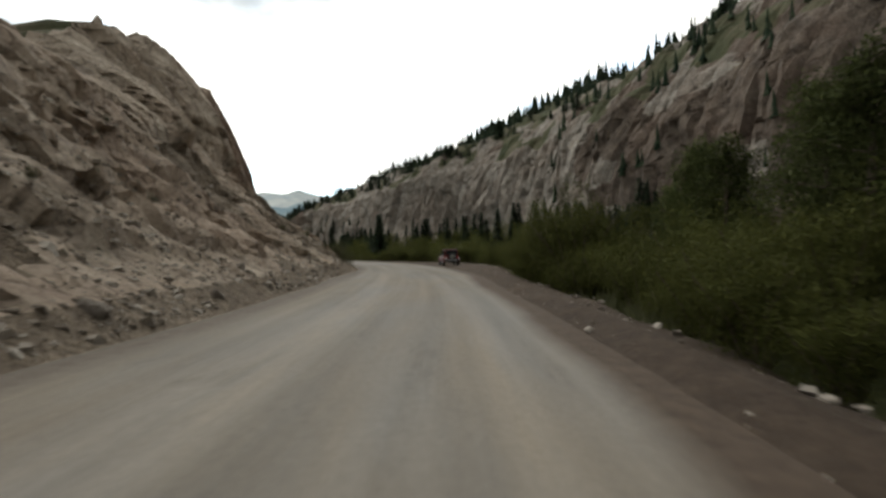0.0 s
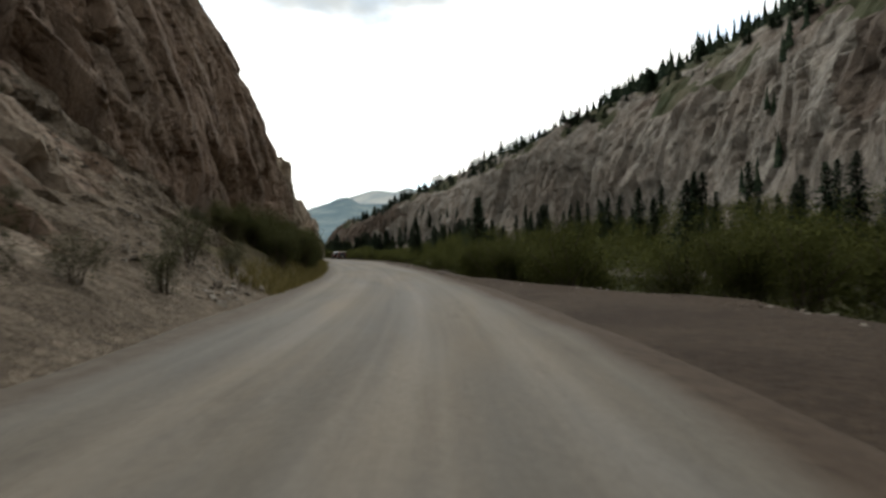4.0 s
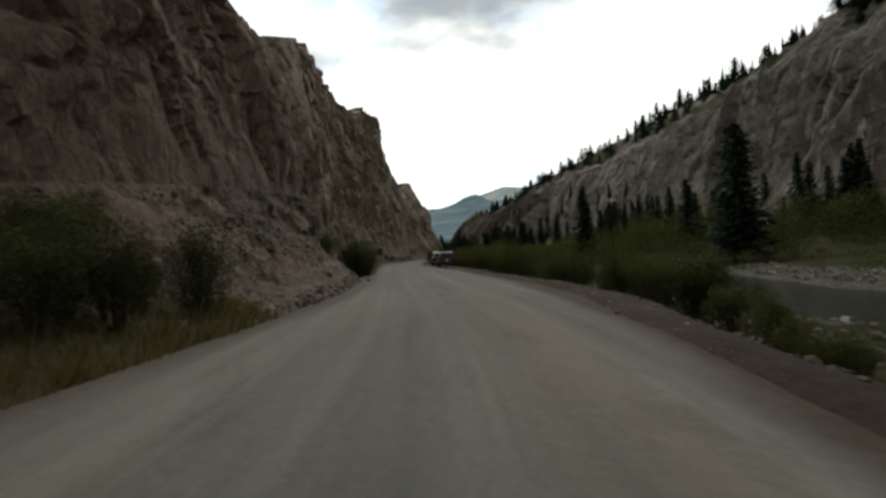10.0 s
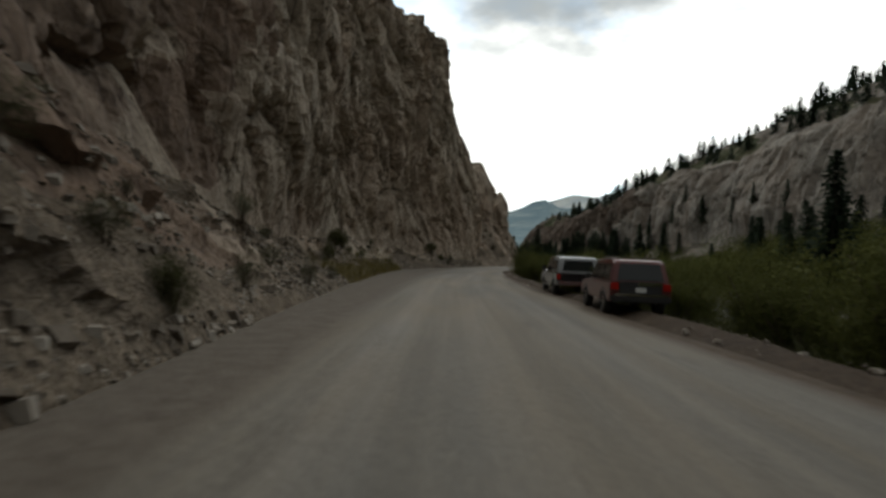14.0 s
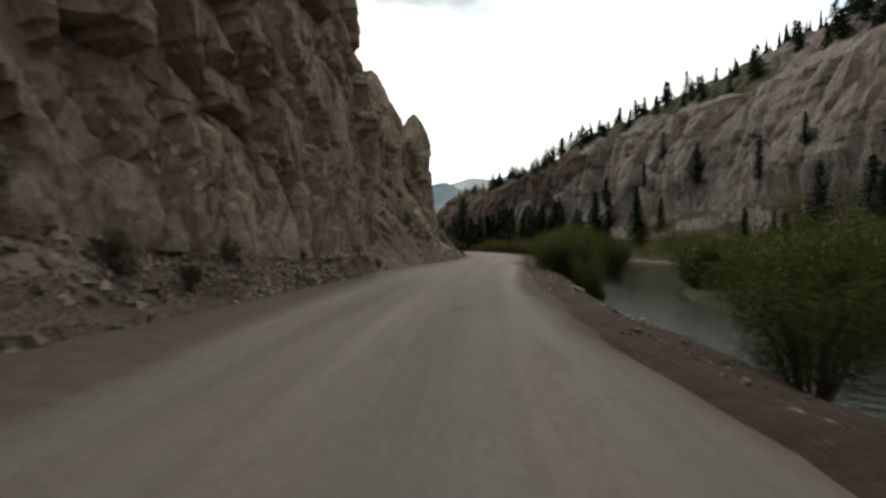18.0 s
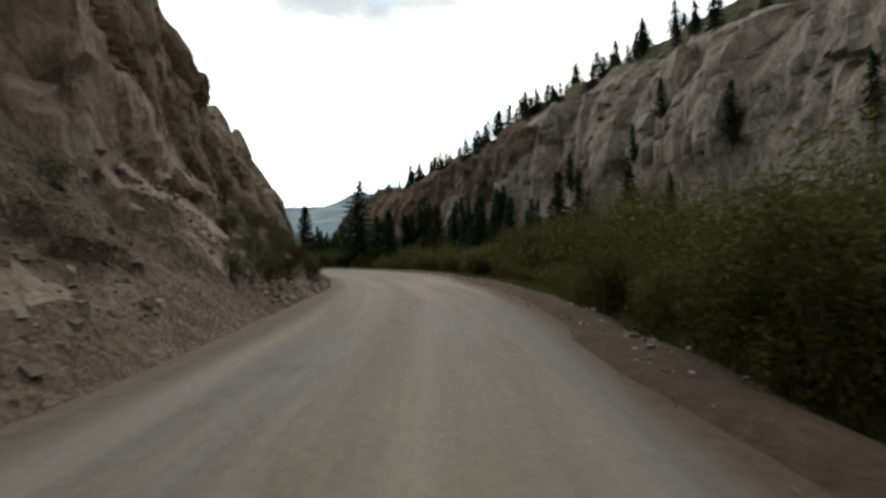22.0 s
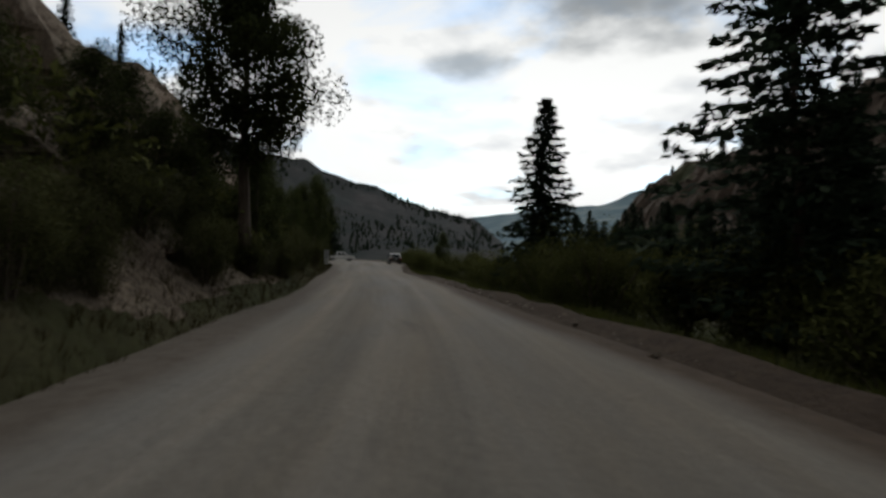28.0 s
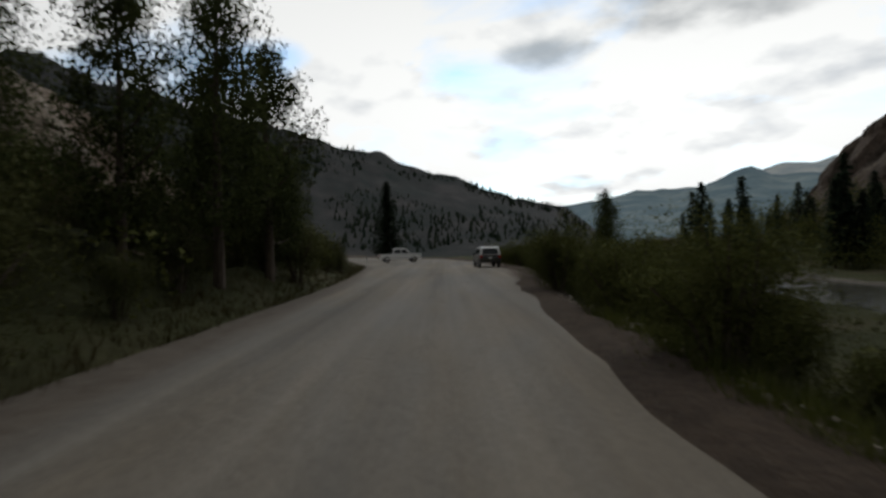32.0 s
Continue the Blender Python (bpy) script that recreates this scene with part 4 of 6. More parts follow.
def make_bush(name, label, category, mat, leaves, leaf, seed, group, upright=0.6, stems=9):
    """A shrub about 2 m high and 2 m wide: bare stems that fan out and leaves in clumps round their ends."""
    r = np.random.default_rng(seed)
    root = thing(name, label, category, group)
    pieces, clumps = [], []
    for k in range(stems):
        a = 2 * math.pi * (k + r.uniform(-0.3, 0.3)) / stems
        lean = r.uniform(0.15, 0.8)
        top = np.array([math.cos(a) * lean, math.sin(a) * lean, r.uniform(1.2, 1.95) * (1.05 - 0.35 * lean)])
        mid = top * (0.45, 0.45, 0.55) + r.normal(0, 0.05, 3)
        pieces.append(tube([np.array([math.cos(a) * 0.08, math.sin(a) * 0.08, -0.1]), mid, top], (0.03, 0.02, 0.006), 4))
        for t in (0.35, 0.6, 0.8, 1.0):
            c = (1 - t) * mid + t * top
            clumps.append((c * (1, 1, 0.98) + r.normal(0, 0.12, 3), r.uniform(0.22, 0.42)))
        clumps.append((mid * (1.5, 1.5, 0.7) + r.normal(0, 0.1, 3), r.uniform(0.25, 0.4)))
    per = leaves // len(clumps)
    cs, dirs = [], []
    for c, rad in clumps:
        d = r.normal(size=(per, 3)); d /= np.linalg.norm(d, axis=1)[:, None]
        cs.append(c + d * (rad * r.uniform(0.35, 1.0, per) ** 0.5)[:, None] * (1, 1, 1.15))
        dirs.append(d)
    cs, dirs = np.concatenate(cs), np.concatenate(dirs)
    cs[:, 2] = np.maximum(cs[:, 2], 0.03)
    v, f = leaf_cards(cs, leaf, 0.45, r, upright)
    foliage("crown", v, f, 1.0 * (cs - (0, 0, 0.45)) + 0.9 * dirs + r.normal(0, 0.3, cs.shape), mat, root)
    sv, sf = joined(pieces)
    mesh_part("stem", sv, sf, BARK, root)
    return root


def make_conifer(name, label, group, height, spread, seed, boughs, cards, sag=0.3, bare=0.08, fine=1.0):
    """A spruce: tapered trunk and boughs all round it that droop and turn up, each made of small sprays."""
    r = np.random.default_rng(seed)
    root = thing(name, label, "conifer tree", group)
    hs = np.linspace(0, 1, 9)
    bend = r.normal(0, 0.012 * height, (9, 2)) * hs[:, None]
    path = np.stack([bend[:, 0], bend[:, 1], hs * height - 0.25], 1)
    tv, tf = joined([tube(path, 0.014 * height * (1 - hs) + 0.008, 7)])
    mesh_part("trunk", tv, tf, BARK, root)
    k = np.repeat(np.arange(boughs), cards)
    t = bare + (0.985 - bare) * (k / boughs) ** 0.92
    a = k * 2.39996 + r.uniform(-0.4, 0.4, boughs)[k]
    lumpy = 1 + 0.22 * np.sin(a * 2 + t * 9) * np.cos(t * 21)
    reach = (spread * (1 - t) ** 0.82 * np.minimum(1, 0.6 + (t - bare) * 5) * lumpy + 0.02 * height) * r.uniform(0.72, 1.15, boughs)[k]
    q = ((np.arange(boughs * cards) % cards) + r.uniform(0.1, 1.0, boughs * cards)) / cards
    side = r.normal(0, 0.17, len(k)) * reach * (1.15 - 0.8 * q)
    droop = sag * r.uniform(0.6, 1.4, boughs)[k]
    px = np.interp(t, hs, path[:, 0]) + np.cos(a) * q * reach - np.sin(a) * side
    py = np.interp(t, hs, path[:, 1]) + np.sin(a) * q * reach + np.cos(a) * side
    pz = t * height + reach * (0.12 * q - droop * q * q + 0.16 * q ** 4) - 0.25 * np.abs(side) + r.normal(0, 0.035, len(k)) * height * 0.1
    cs = np.stack([px, py, np.maximum(pz, 0.05)], 1)
    ax = np.stack([np.cos(a), np.sin(a), np.full(len(k), -0.2)], 1) + r.normal(0, 0.5, (len(k), 3)) * (1, 1, 0.7)
    ax /= np.linalg.norm(ax, axis=1)[:, None]
    n = len(cs)
    b_ = np.cross(ax, (0, 0, 1)) + r.normal(0, 0.45, (n, 3))
    b_ /= np.linalg.norm(b_, axis=1)[:, None]
    ln = (fine * 0.07 * height * (0.45 + 0.55 * (1 - t)) * r.uniform(0.6, 1.3, n))[:, None]
    w = ln * 0.45
    v = np.stack([cs - ax * ln * 0.5, cs + b_ * w * 0.6, cs + ax * ln * 0.6, cs - b_ * w * 0.6], 1).reshape(-1, 3)
    out = np.stack([np.cos(a), np.sin(a), np.full(n, 0.25)], 1) + r.normal(0, 0.4, (n, 3))
    foliage("crown", v, np.arange(4 * n).reshape(n, 4), out, NEEDLE, root)
    return root


def make_broadleaf(name, label, group, height, width, seed, leaves, leaf, low=0.16):
    """A cottonwood: trunk, rising limbs, crown of many leaf clumps with gaps."""
    r = np.random.default_rng(seed)
    root = thing(name, label, "tree", group)
    hs = np.linspace(0, 1, 8)
    bend = np.cumsum(r.normal(0, 0.03 * height / 8, (8, 2)), 0)
    path = np.stack([bend[:, 0], bend[:, 1], hs * height * 0.92 - 0.2], 1)
    tv, tf = joined([tube(path, 0.02 * height * (1 - hs) ** 0.8 + 0.012, 8)])
    mesh_part("trunk", tv, tf, BARK, root)
    clumps = []
    for k in range(44):
        t = low + (0.97 - low) * k / 44 + r.uniform(-0.02, 0.02)
        base = np.array([np.interp(t * 0.92, hs * 0.92, path[:, i]) for i in range(3)])
        base[2] = t * height * 0.92
        a = k * 2.4 + r.uniform(-0.4, 0.4)
        reach = width * 0.5 * math.sin(math.pi * min(1, (t - low) / (1 - low) * 0.78 + 0.22)) * r.uniform(0.6, 1.2)
        tip = base + np.array([math.cos(a) * reach, math.sin(a) * reach, 0.08 * height * r.uniform(0.4, 1.3)])
        if k % 4 == 0:
            mid = (base + tip) / 2 + np.array([0, 0, -0.012 * height])
            lv, lf = joined([tube([base, mid, tip], (0.007 * height * (1.1 - t), 0.004 * height, 0.002 * height), 5)])
            mesh_part("limb", lv, lf, BARK, root)
        for q in (0.4, 0.7, 0.95):
            clumps.append(((1 - q) * base + q * tip + r.normal(0, 0.04 * width, 3), width * r.uniform(0.09, 0.17)))
    per = leaves // len(clumps)
    cs, dirs = [], []
    for c, rad in clumps:
        d = r.normal(size=(per, 3)); d /= np.linalg.norm(d, axis=1)[:, None]
        cs.append(c + d * (rad * r.uniform(0.2, 1.0, per) ** 0.5)[:, None] * (1, 1, 1.2))
        dirs.append(d + 0.7 * (c - (0, 0, 0.5 * height)) / width)
    cs, dirs = np.concatenate(cs), np.concatenate(dirs)
    v, f = leaf_cards(cs, leaf, 0.6, r, 0.0)
    foliage("crown", v, f, dirs + r.normal(0, 0.3, cs.shape), POPLAR, root)
    return root


def left_z(s, d):
    """Height of the slope on the cliff side."""
    i = int(np.clip(np.searchsorted(S4, s), 0, len(S4) - 1))
    return float(np.interp(-d, -CLIFF_D[i, :NT + 2], CLIFF_Z[i, :NT + 2]))


def ground_z(s, d):
    if d < float(tab(LEFT_EDGE, s)[0]):
        return left_z(s, d)
    return float(floor_z(np.array([s]), np.array([d]))[0])


def put(thing_, s, d, scale, turn, sink=0.05, z=None, stretch=1.0, tilt=0.0):
    x, y = at(s, d)
    z = (ground_z(s, d) if z is None else z) - sink
    m = Matrix.Translation((float(x), float(y), z)) @ Euler((tilt, 0, turn)).to_matrix().to_4x4()
    ob = copy_thing(thing_, m)
    ob.scale = (scale, scale, scale * stretch)
    return ob


def discard(*roots):
    for root in roots:
        for o in (*root.children_recursive, root):
            bpy.data.objects.remove(o)


# ---------------------------------------------------------------- rock pinnacles by the road
def pinnacle(s, d, z0, z1, rad, seed, lean=0.0):
    root = None
    a = np.linspace(0, 2 * math.pi, 37)[:-1]
    t = np.linspace(0, 1, 34)
    A, T = np.meshgrid(a, t, indexing="ij")
    R = rad * (1.0 - 0.42 * T - 0.48 * T ** 7)
    R = R * (1 + 0.16 * blocks(A * 1.6, T * 5.0, seed) + 0.12 * fbm(np.cos(A) * 1.3, np.sin(A) * 1.3, T * 4, 4, seed + 1) + 0.10 * blocks(A * 3, T * 11, seed + 5))
    x, y = at(s, d)
    X_ = float(x) + R * np.cos(A) + lean * T
    Y_ = float(y) + R * np.sin(A) * 1.25
    Z_ = z0 + (z1 - z0) * T
    X_, Y_, Z_ = (np.vstack([q, q[:1]]) for q in (X_, Y_, Z_))
    ob = sheet("rock_pinnacle", X_, Y_, Z_, [ROCK], smooth=False)
    return tagged(ob, "tall pointed brown rock pinnacle standing before the cliff", "rock", "rock pinnacles")


pinnacle(321, -10.5, 1.5, 16.6, 2.9, 5)
pinnacle(314, -12.4, 4.0, 15.0, 2.2, 15)
pinnacle(327.5, -10.0, 1.0, 8.0, 1.6, 9)
pinnacle(358.3, -9.6, 0.5, 12.3, 1.75, 21)
pinnacle(354.3, -11.2, 1.5, 13.2, 2.3, 27)
pinnacle(168, -15.0, 8.0, 23.0, 2.2, 33)
pinnacle(374.0, -9.6, 0.4, 6.4, 1.8, 37)
pinnacle(380.0, -11.5, 1.0, 7.4, 2.2, 41)

# ---------------------------------------------------------------- shrubs
bushes = [make_bush("willow_bush", "dense yellow-green willow shrub on the river bank", "bush", WILLOW, 17000, 0.044, 40 + k, "willows on the bank", stems=11) for k in range(4)]
shrubs = [make_bush("roadside_shrub", "dull green leafy shrub at the foot of the cliff", "bush", SHRUB, 15000, 0.046, 44 + k, "shrubs below the cliff", stems=11) for k in range(3)]
back_bushes = [make_bush("river_shrub", "yellow-green shrub on the low ground behind the bank", "bush", WILLOW, 5600, 0.085, 50 + k, "willows on the bank", stems=10) for k in range(3)]
scrubs = [make_bush("scrub_bush", "low grey-green scrub rooted in scree", "bush", SAGE, 4200, 0.06, 60 + k, "scrub on the slope", 0.4, 7) for k in range(2)]
# s from, s to, d beyond the bank from, to, how many, height from, to
BELT = [(-8, 24, 0.5, 2.6, 16, 1.7, 2.6), (-4, 24, 3.0, 6.5, 12, 3.2, 4.6), (20, 50, 0.5, 3.2, 15, 2.4, 3.8), (50, 98, 0.8, 3.4, 20, 2.3, 3.6), (94, 103, 0.3, 3, 7, 2.3, 3.5), (102, 112, 0.4, 3, 10, 1.9, 2.9),
        (108, 123, 0.5, 3.0, 13, 1.8, 2.7), (122, 133, 0.9, 3.0, 6, 1.0, 1.6), (136, 144, 0.8, 2.6, 4, 1.3, 2.1), (148, 162, 1.0, 3.2, 6, 1.2, 1.9), (160, 176, 0.9, 3.4, 14, 1.8, 2.6), (176, 214, 0.8, 3.6, 22, 2.0, 3.2),
        (214, 238, 0.4, 3, 16, 1.9, 2.7), (238, 247, 0.4, 3, 4, 1.5, 2.1), (248, 262, 0.6, 2.6, 8, 2.0, 2.9), (284, 290, 0.6, 2.6, 5, 1.2, 1.9), (289, 298, 0.3, 2.6, 8, 2.0, 3.0), (296, 324, 0.4, 3.4, 22, 2.3, 3.5),
        (312, 330, 3.5, 8, 9, 3.4, 4.6), (398, 416, 3.0, 9, 12, 1.8, 2.9), (324, 345, 1.6, 5, 15, 1.6, 2.6), (332, 352, 3.6, 9, 14, 4.2, 5.6), (345, 400, 1.6, 5, 30, 2.4, 3.8), (400, 416, 1.6, 5, 10, 2.0, 3.0), (410, 430, 1.8, 6.0, 10, 0.9, 1.5), (424, 470, -0.2, 3.0, 30, 1.8, 2.8), (442, 466, 3.0, 9.0, 14, 1.5, 3.0), (465, 500, 1.0, 6, 9, 1.8, 3.0)]
for s0, s1, d0, d1, count, h0, h1 in BELT:
    for k in range(count):
        s = s0 + (s1 - s0) * (k + rng.uniform(0, 1)) / count
        h = rng.uniform(h0, h1)
        d = float(tab(BANK_EDGE, s)[0]) + rng.uniform(d0, d1) + 0.22 * h
        back = d > float(tab(BANK_EDGE, s)[0]) + 2.6 and h < 3.2
        put(back_bushes[k % 3] if back else bushes[int(rng.integers(4))], s, d, 1.22 * h / 1.9, rng.uniform(0, 6.28), 0.14, stretch=rng.uniform(0.72, 0.92))
# on the cliff side: s, d, height
LEFT_BUSH = [(186.6, -2.9, 2.9), (188.6, -3.1, 2.2), (330, -7.2, 1.5), (333, -7.6, 1.3), (338, -7.4, 1.6), (341, -6.6, 1.7), (345, -6.6, 1.5), (348, -6.0, 1.6), (350, -7.2, 1.4), (353, -5.9, 1.3), (331, -5.0, 1.3), (335, -4.4, 1.2), (327, -5.2, 1.2),
             (185.2, -3.3, 3.0), (187.4, -3.6, 2.7), (184.4, -4.0, 2.4), (176, -4.9, 1.5), (196, -4.6, 1.0), (229, -9.6, 1.4), (232, -9.9, 1.7), (236, -9.2, 1.0), (224, -8.6, 1.2), (262, -8.0, 2.0), (265, -7.4, 1.1),
             (329, -6.0, 1.5), (334, -5.8, 1.4), (337, -6.2, 1.6), (340, -5.4, 1.5), (344, -5.0, 1.2), (348, -4.6, 1.3), (352, -4.6, 1.0), (355, -4.8, 1.2), (359, -4.4, 1.1), (363, -4.6, 1.3), (367, -4.9, 1.5), (336, -8.5, 1.6), (342, -8.2, 1.4), (57, -6.5, 1.4), (60.5, -6.8, 2.2), (64, -6.0, 1.7), (68, -7.5, 1.6), (72, -7.2, 2.0), (383, -6.2, 1.6), (387, -6.8, 2.2), (389, -5.6, 1.3), (76, -7.6, 1.3), (79, -7.0, 1.6), (83, -7.8, 2.0), (87, -7.4, 1.5)]
for s, d, h in LEFT_BUSH:
    put(scrubs[int(rng.integers(2))] if s < 92 or s > 325 and d < -5.6 else shrubs[int(rng.integers(3))], s, d, h / 1.9, rng.uniform(0, 6.28), 0.12)
for k in range(84):
    s = 95 + 60 * (k + rng.uniform()) / 84
    e = float(tab(LEFT_EDGE, s)[0])
    h = rng.uniform(1.8, 3.1) * (0.7 if s > 147 or s < 104 else 1)
    put(shrubs[int(rng.integers(3))], s, e - rng.uniform(1.5, 5.2), 1.15 * h / 1.9, rng.uniform(0, 6.28), 0.12)
for k in range(44):
    s = 373 + 32 * (k + rng.uniform()) / 44
    put(shrubs[int(rng.integers(3))], s, float(tab(LEFT_EDGE, s)[0]) - rng.uniform(1.0, 3.8), rng.uniform(1.0, 2.1) / 1.9, rng.uniform(0, 6.28), 0.12)
for s, d, h in ((26.2, 6.3, 4.3), (28.4, 6.9, 4.6), (31, 6.6, 3.4), (32.5, 8.0, 4.0), (245.4, 5.0, 2.7), (246.6, 5.8, 2.9)):
    put(bushes[int(rng.integers(4))], s, d, 1.15 * h / 1.9, rng.uniform(0, 6.28), 0.14)
for k in range(64):
    s = 402 + 66 * (k + rng.uniform()) / 64
    e = float(tab(LEFT_EDGE, s)[0])
    put(shrubs[int(rng.integers(3))], s, e - rng.uniform(1.3, 7.5), rng.uniform(1.3, 2.8) / 1.9, rng.uniform(0, 6.28), 0.12)
for k in range(110):
    s = rng.uniform(-5, 400)
    e, t_ = float(tab(LEFT_EDGE, s)[0]), float(tab(TALUS, s)[0])
    q = rng.uniform(0.12, 1.0)
    put(scrubs[k % 2], s, e + (t_ - e) * q, rng.uniform(0.35, 0.95) / 1.9 * 1.3, rng.uniform(0, 6.28), 0.06)
for k in range(18):
    s = 407 + 14 * (k + rng.uniform()) / 18
    put(shrubs[k % 3], s, float(tab(LEFT_EDGE, s)[0]) - rng.uniform(1.4, 6.5), rng.uniform(1.2, 2.3) / 1.9, rng.uniform(0, 6.28), 0.12)
for k in range(22):
    s = 413 + 22 * (k + rng.uniform()) / 22
    put(back_bushes[k % 3], s, 2.5 + 0.5 * (s - 405) + rng.uniform(0.5, 7), rng.uniform(1.3, 2.3) / 1.9, rng.uniform(0, 6.28), 0.14)
for k in range(34):
    s = 268 + 52 * (k + rng.uniform()) / 34
    h = rng.uniform(1.9, 3.2)
    put(back_bushes[k % 3], s, float(tab(RIVER, s)[0]) + 4.0 + rng.uniform(0, 5.5), 1.2 * h / 1.9, rng.uniform(0, 6.28), 0.14)
discard(*bushes, *shrubs, *back_bushes, *scrubs)

# the thicket that fills the flood plain behind, one joined mesh
cs, sz, nrm = [], [], []
for k in range(2350):
    s = rng.uniform(-40, 530) if k < 2100 else rng.uniform(255, 335)
    b_, riv, f0 = float(tab(BANK_EDGE, s)[0]), float(tab(RIVER, s)[0]), float(tab(FOOT, s)[0])
    d = b_ + 4 + (f0 + 3 - b_ - 4) * rng.uniform(0, 1) ** 1.3
    if abs(d - riv) < float(tab(RIVER_HALF, s)[0]) or (d < riv and 108 < s < 176) or (d < b_ + 6 and s > 414) or (414 < s < 452 and d < riv and d < 0.5 * (s - 405)):
        continue
    h = rng.uniform(1.6, 4.0) * (0.55 if (165 < s < 200 and d < riv + 25) or (408 < s < 455 and d < riv) else 1) * (1.0 + 0.9 * max(0.0, (d - riv - 8) / (f0 - riv - 8)))
    x, y = at(s, d)
    n = int(110 * h ** 1.15)
    v_ = rng.normal(size=(n, 3)); v_ /= np.linalg.norm(v_, axis=1)[:, None]
    q = v_ * (rng.uniform(0.3, 1.0, n) ** 0.4)[:, None] * (h * 0.55, h * 0.55, h * 0.5)
    q *= (1 + 0.35 * np.sin(v_[:, :1] * 5 + k) * np.cos(v_[:, 1:2] * 4 + k))
    cs.append(q + (float(x), float(y), float(floor_z(np.array([s]), np.array([d]))[0]) + h * 0.45))
    sz.append(np.full(n, min(0.085 * h, 0.1 + 0.04 * h)))
    nrm.append(v_ + (0, 0, 0.35))
cs, sz = np.concatenate(cs), np.concatenate(sz)
v, f = leaf_cards(cs, sz, 0.5, rng, 0.4)
for k in range(130):
    s = rng.uniform(384, 474)
    e = float(tab(LEFT_EDGE, s)[0])
    d = e - rng.uniform(2.0, 9.5)
    h = rng.uniform(1.2, 3.0)
    x, y = at(s, d)
    v_ = rng.normal(size=(260, 3)); v_ /= np.linalg.norm(v_, axis=1)[:, None]
    q = v_ * (rng.uniform(0.3, 1.0, 260) ** 0.4)[:, None] * (h * 0.6, h * 0.6, h * 0.5) + (float(x), float(y), left_z(s, d) + h * 0.42)
    v2, f2_ = leaf_cards(q, np.full(260, 0.09 * h), 0.5, rng, 0.4)
    nrm.append(v_ + (0, 0, 0.35))
    f = np.concatenate([f, f2_ + len(v)]); v = np.concatenate([v, v2])
nrm = np.concatenate(nrm)
thicket = foliage("thicket", v, f, nrm + rng.normal(0, 0.3, nrm.shape), WILLOW, None)
tagged(thicket, "dark green willow thicket over the flood plain", "thicket", kind="stuff")

# ---------------------------------------------------------------- conifers
near = make_conifer("spruce", "tall dark green spruce with drooping boughs", "spruces by the road", 10.0, 2.5, 71, 190, 46, fine=0.62)
mids = [make_conifer("spruce", "dark green spruce on the valley floor", "spruces in the valley", 10.0, 1.8 + 0.3 * k, 80 + k, 120, 8, fine=1.25) for k in range(3)]
rims = [make_conifer("rim_fir", "small ragged dark fir on the rim of the cliff", "firs on the rim", 10.0, 1.9 + 0.5 * k, 85 + k, 90, 9, fine=1.35) for k in range(2)]
old_spruce = make_conifer("spruce", "old dark spruce with long uneven boughs beside the road", "spruces by the road", 10.0, 3.5, 73, 105, 110, fine=0.5)
put(old_spruce, 387.3, 9.9, 1.36, 0.4)
discard(old_spruce)
put(near, 384.5, 13.0, 0.9, 2.4)
put(near, 402.5, 7.5, 1.12, 1.9)
put(near, 391, 14.5, 0.9, 3.3)
put(near, 412, 13.0, 0.6, 2.3)
put(near, 392, 16.0, 0.8, 5.1)
put(near, 506, -8.4, 1.22, 0.7)
# s, d, height
VALLEY = [(242, 31.6, 13.5), (245, 33, 11), (203.4, 39.2, 16.8), (206, 41, 15.5), (211, 43, 17.5), (232, 46, 12), (262, 40, 11), (270, 44, 9), (284, 40, 10), (292, 44, 12), (300, 38, 8), (312, 42, 11),
          (322, 44, 10), (88, 38, 10), (95, 34, 8), (104, 42, 11), (120, 46, 9), (135, 44, 12), (150, 50, 10), (160, 55, 12), (175, 52, 9), (185, 58, 12), (330, 38, 7), (345, 44, 8)]
for s, d, h in VALLEY:
    put(mids[int(rng.integers(3))], s, d, h / 10, rng.uniform(0, 6.28), 0.1)
for k in range(95):
    s = rng.uniform(55, 350)
    f0 = float(tab(FOOT, s)[0])
    put(mids[k % 3], s, f0 - rng.uniform(-3.5, 9) + 1, rng.uniform(0.55, 1.25), rng.uniform(0, 6.28), 0.3)
for k in range(46):
    s = rng.uniform(372, 452)
    put(mids[k % 3], s, float(tab(FOOT, s)[0]) - rng.uniform(-2, 11), rng.uniform(0.85, 1.35), rng.uniform(0, 6.28), 0.2)
for k in range(40):
    s = rng.uniform(445, 525)
    put(mids[k % 3], s, rng.uniform(42, 62), rng.uniform(0.6, 1.0), rng.uniform(0, 6.28), 0.15)
for k in range(34):
    s = rng.uniform(398, 515)
    put(mids[k % 3], s, rng.uniform(36, 54), rng.uniform(0.75, 1.25), rng.uniform(0, 6.28), 0.15)
# on the far cliff's ledges and rim
def far_spot(s, row):
    i = int(np.clip(round((s - S5[0]) / 0.8), 0, len(S5) - 1))
    return FARX[i, row], FARY[i, row], FARZ[i, row]


def put_far(tree, s, row, scale, turn, wide=1.0):
    x, y, z = far_spot(s, row)
    ob = copy_thing(tree, Matrix.Translation((float(x), float(y), float(z) - 0.2)) @ Euler((0, 0, turn)).to_matrix().to_4x4())
    ob.scale = (scale * wide, scale * wide, scale)
    return ob


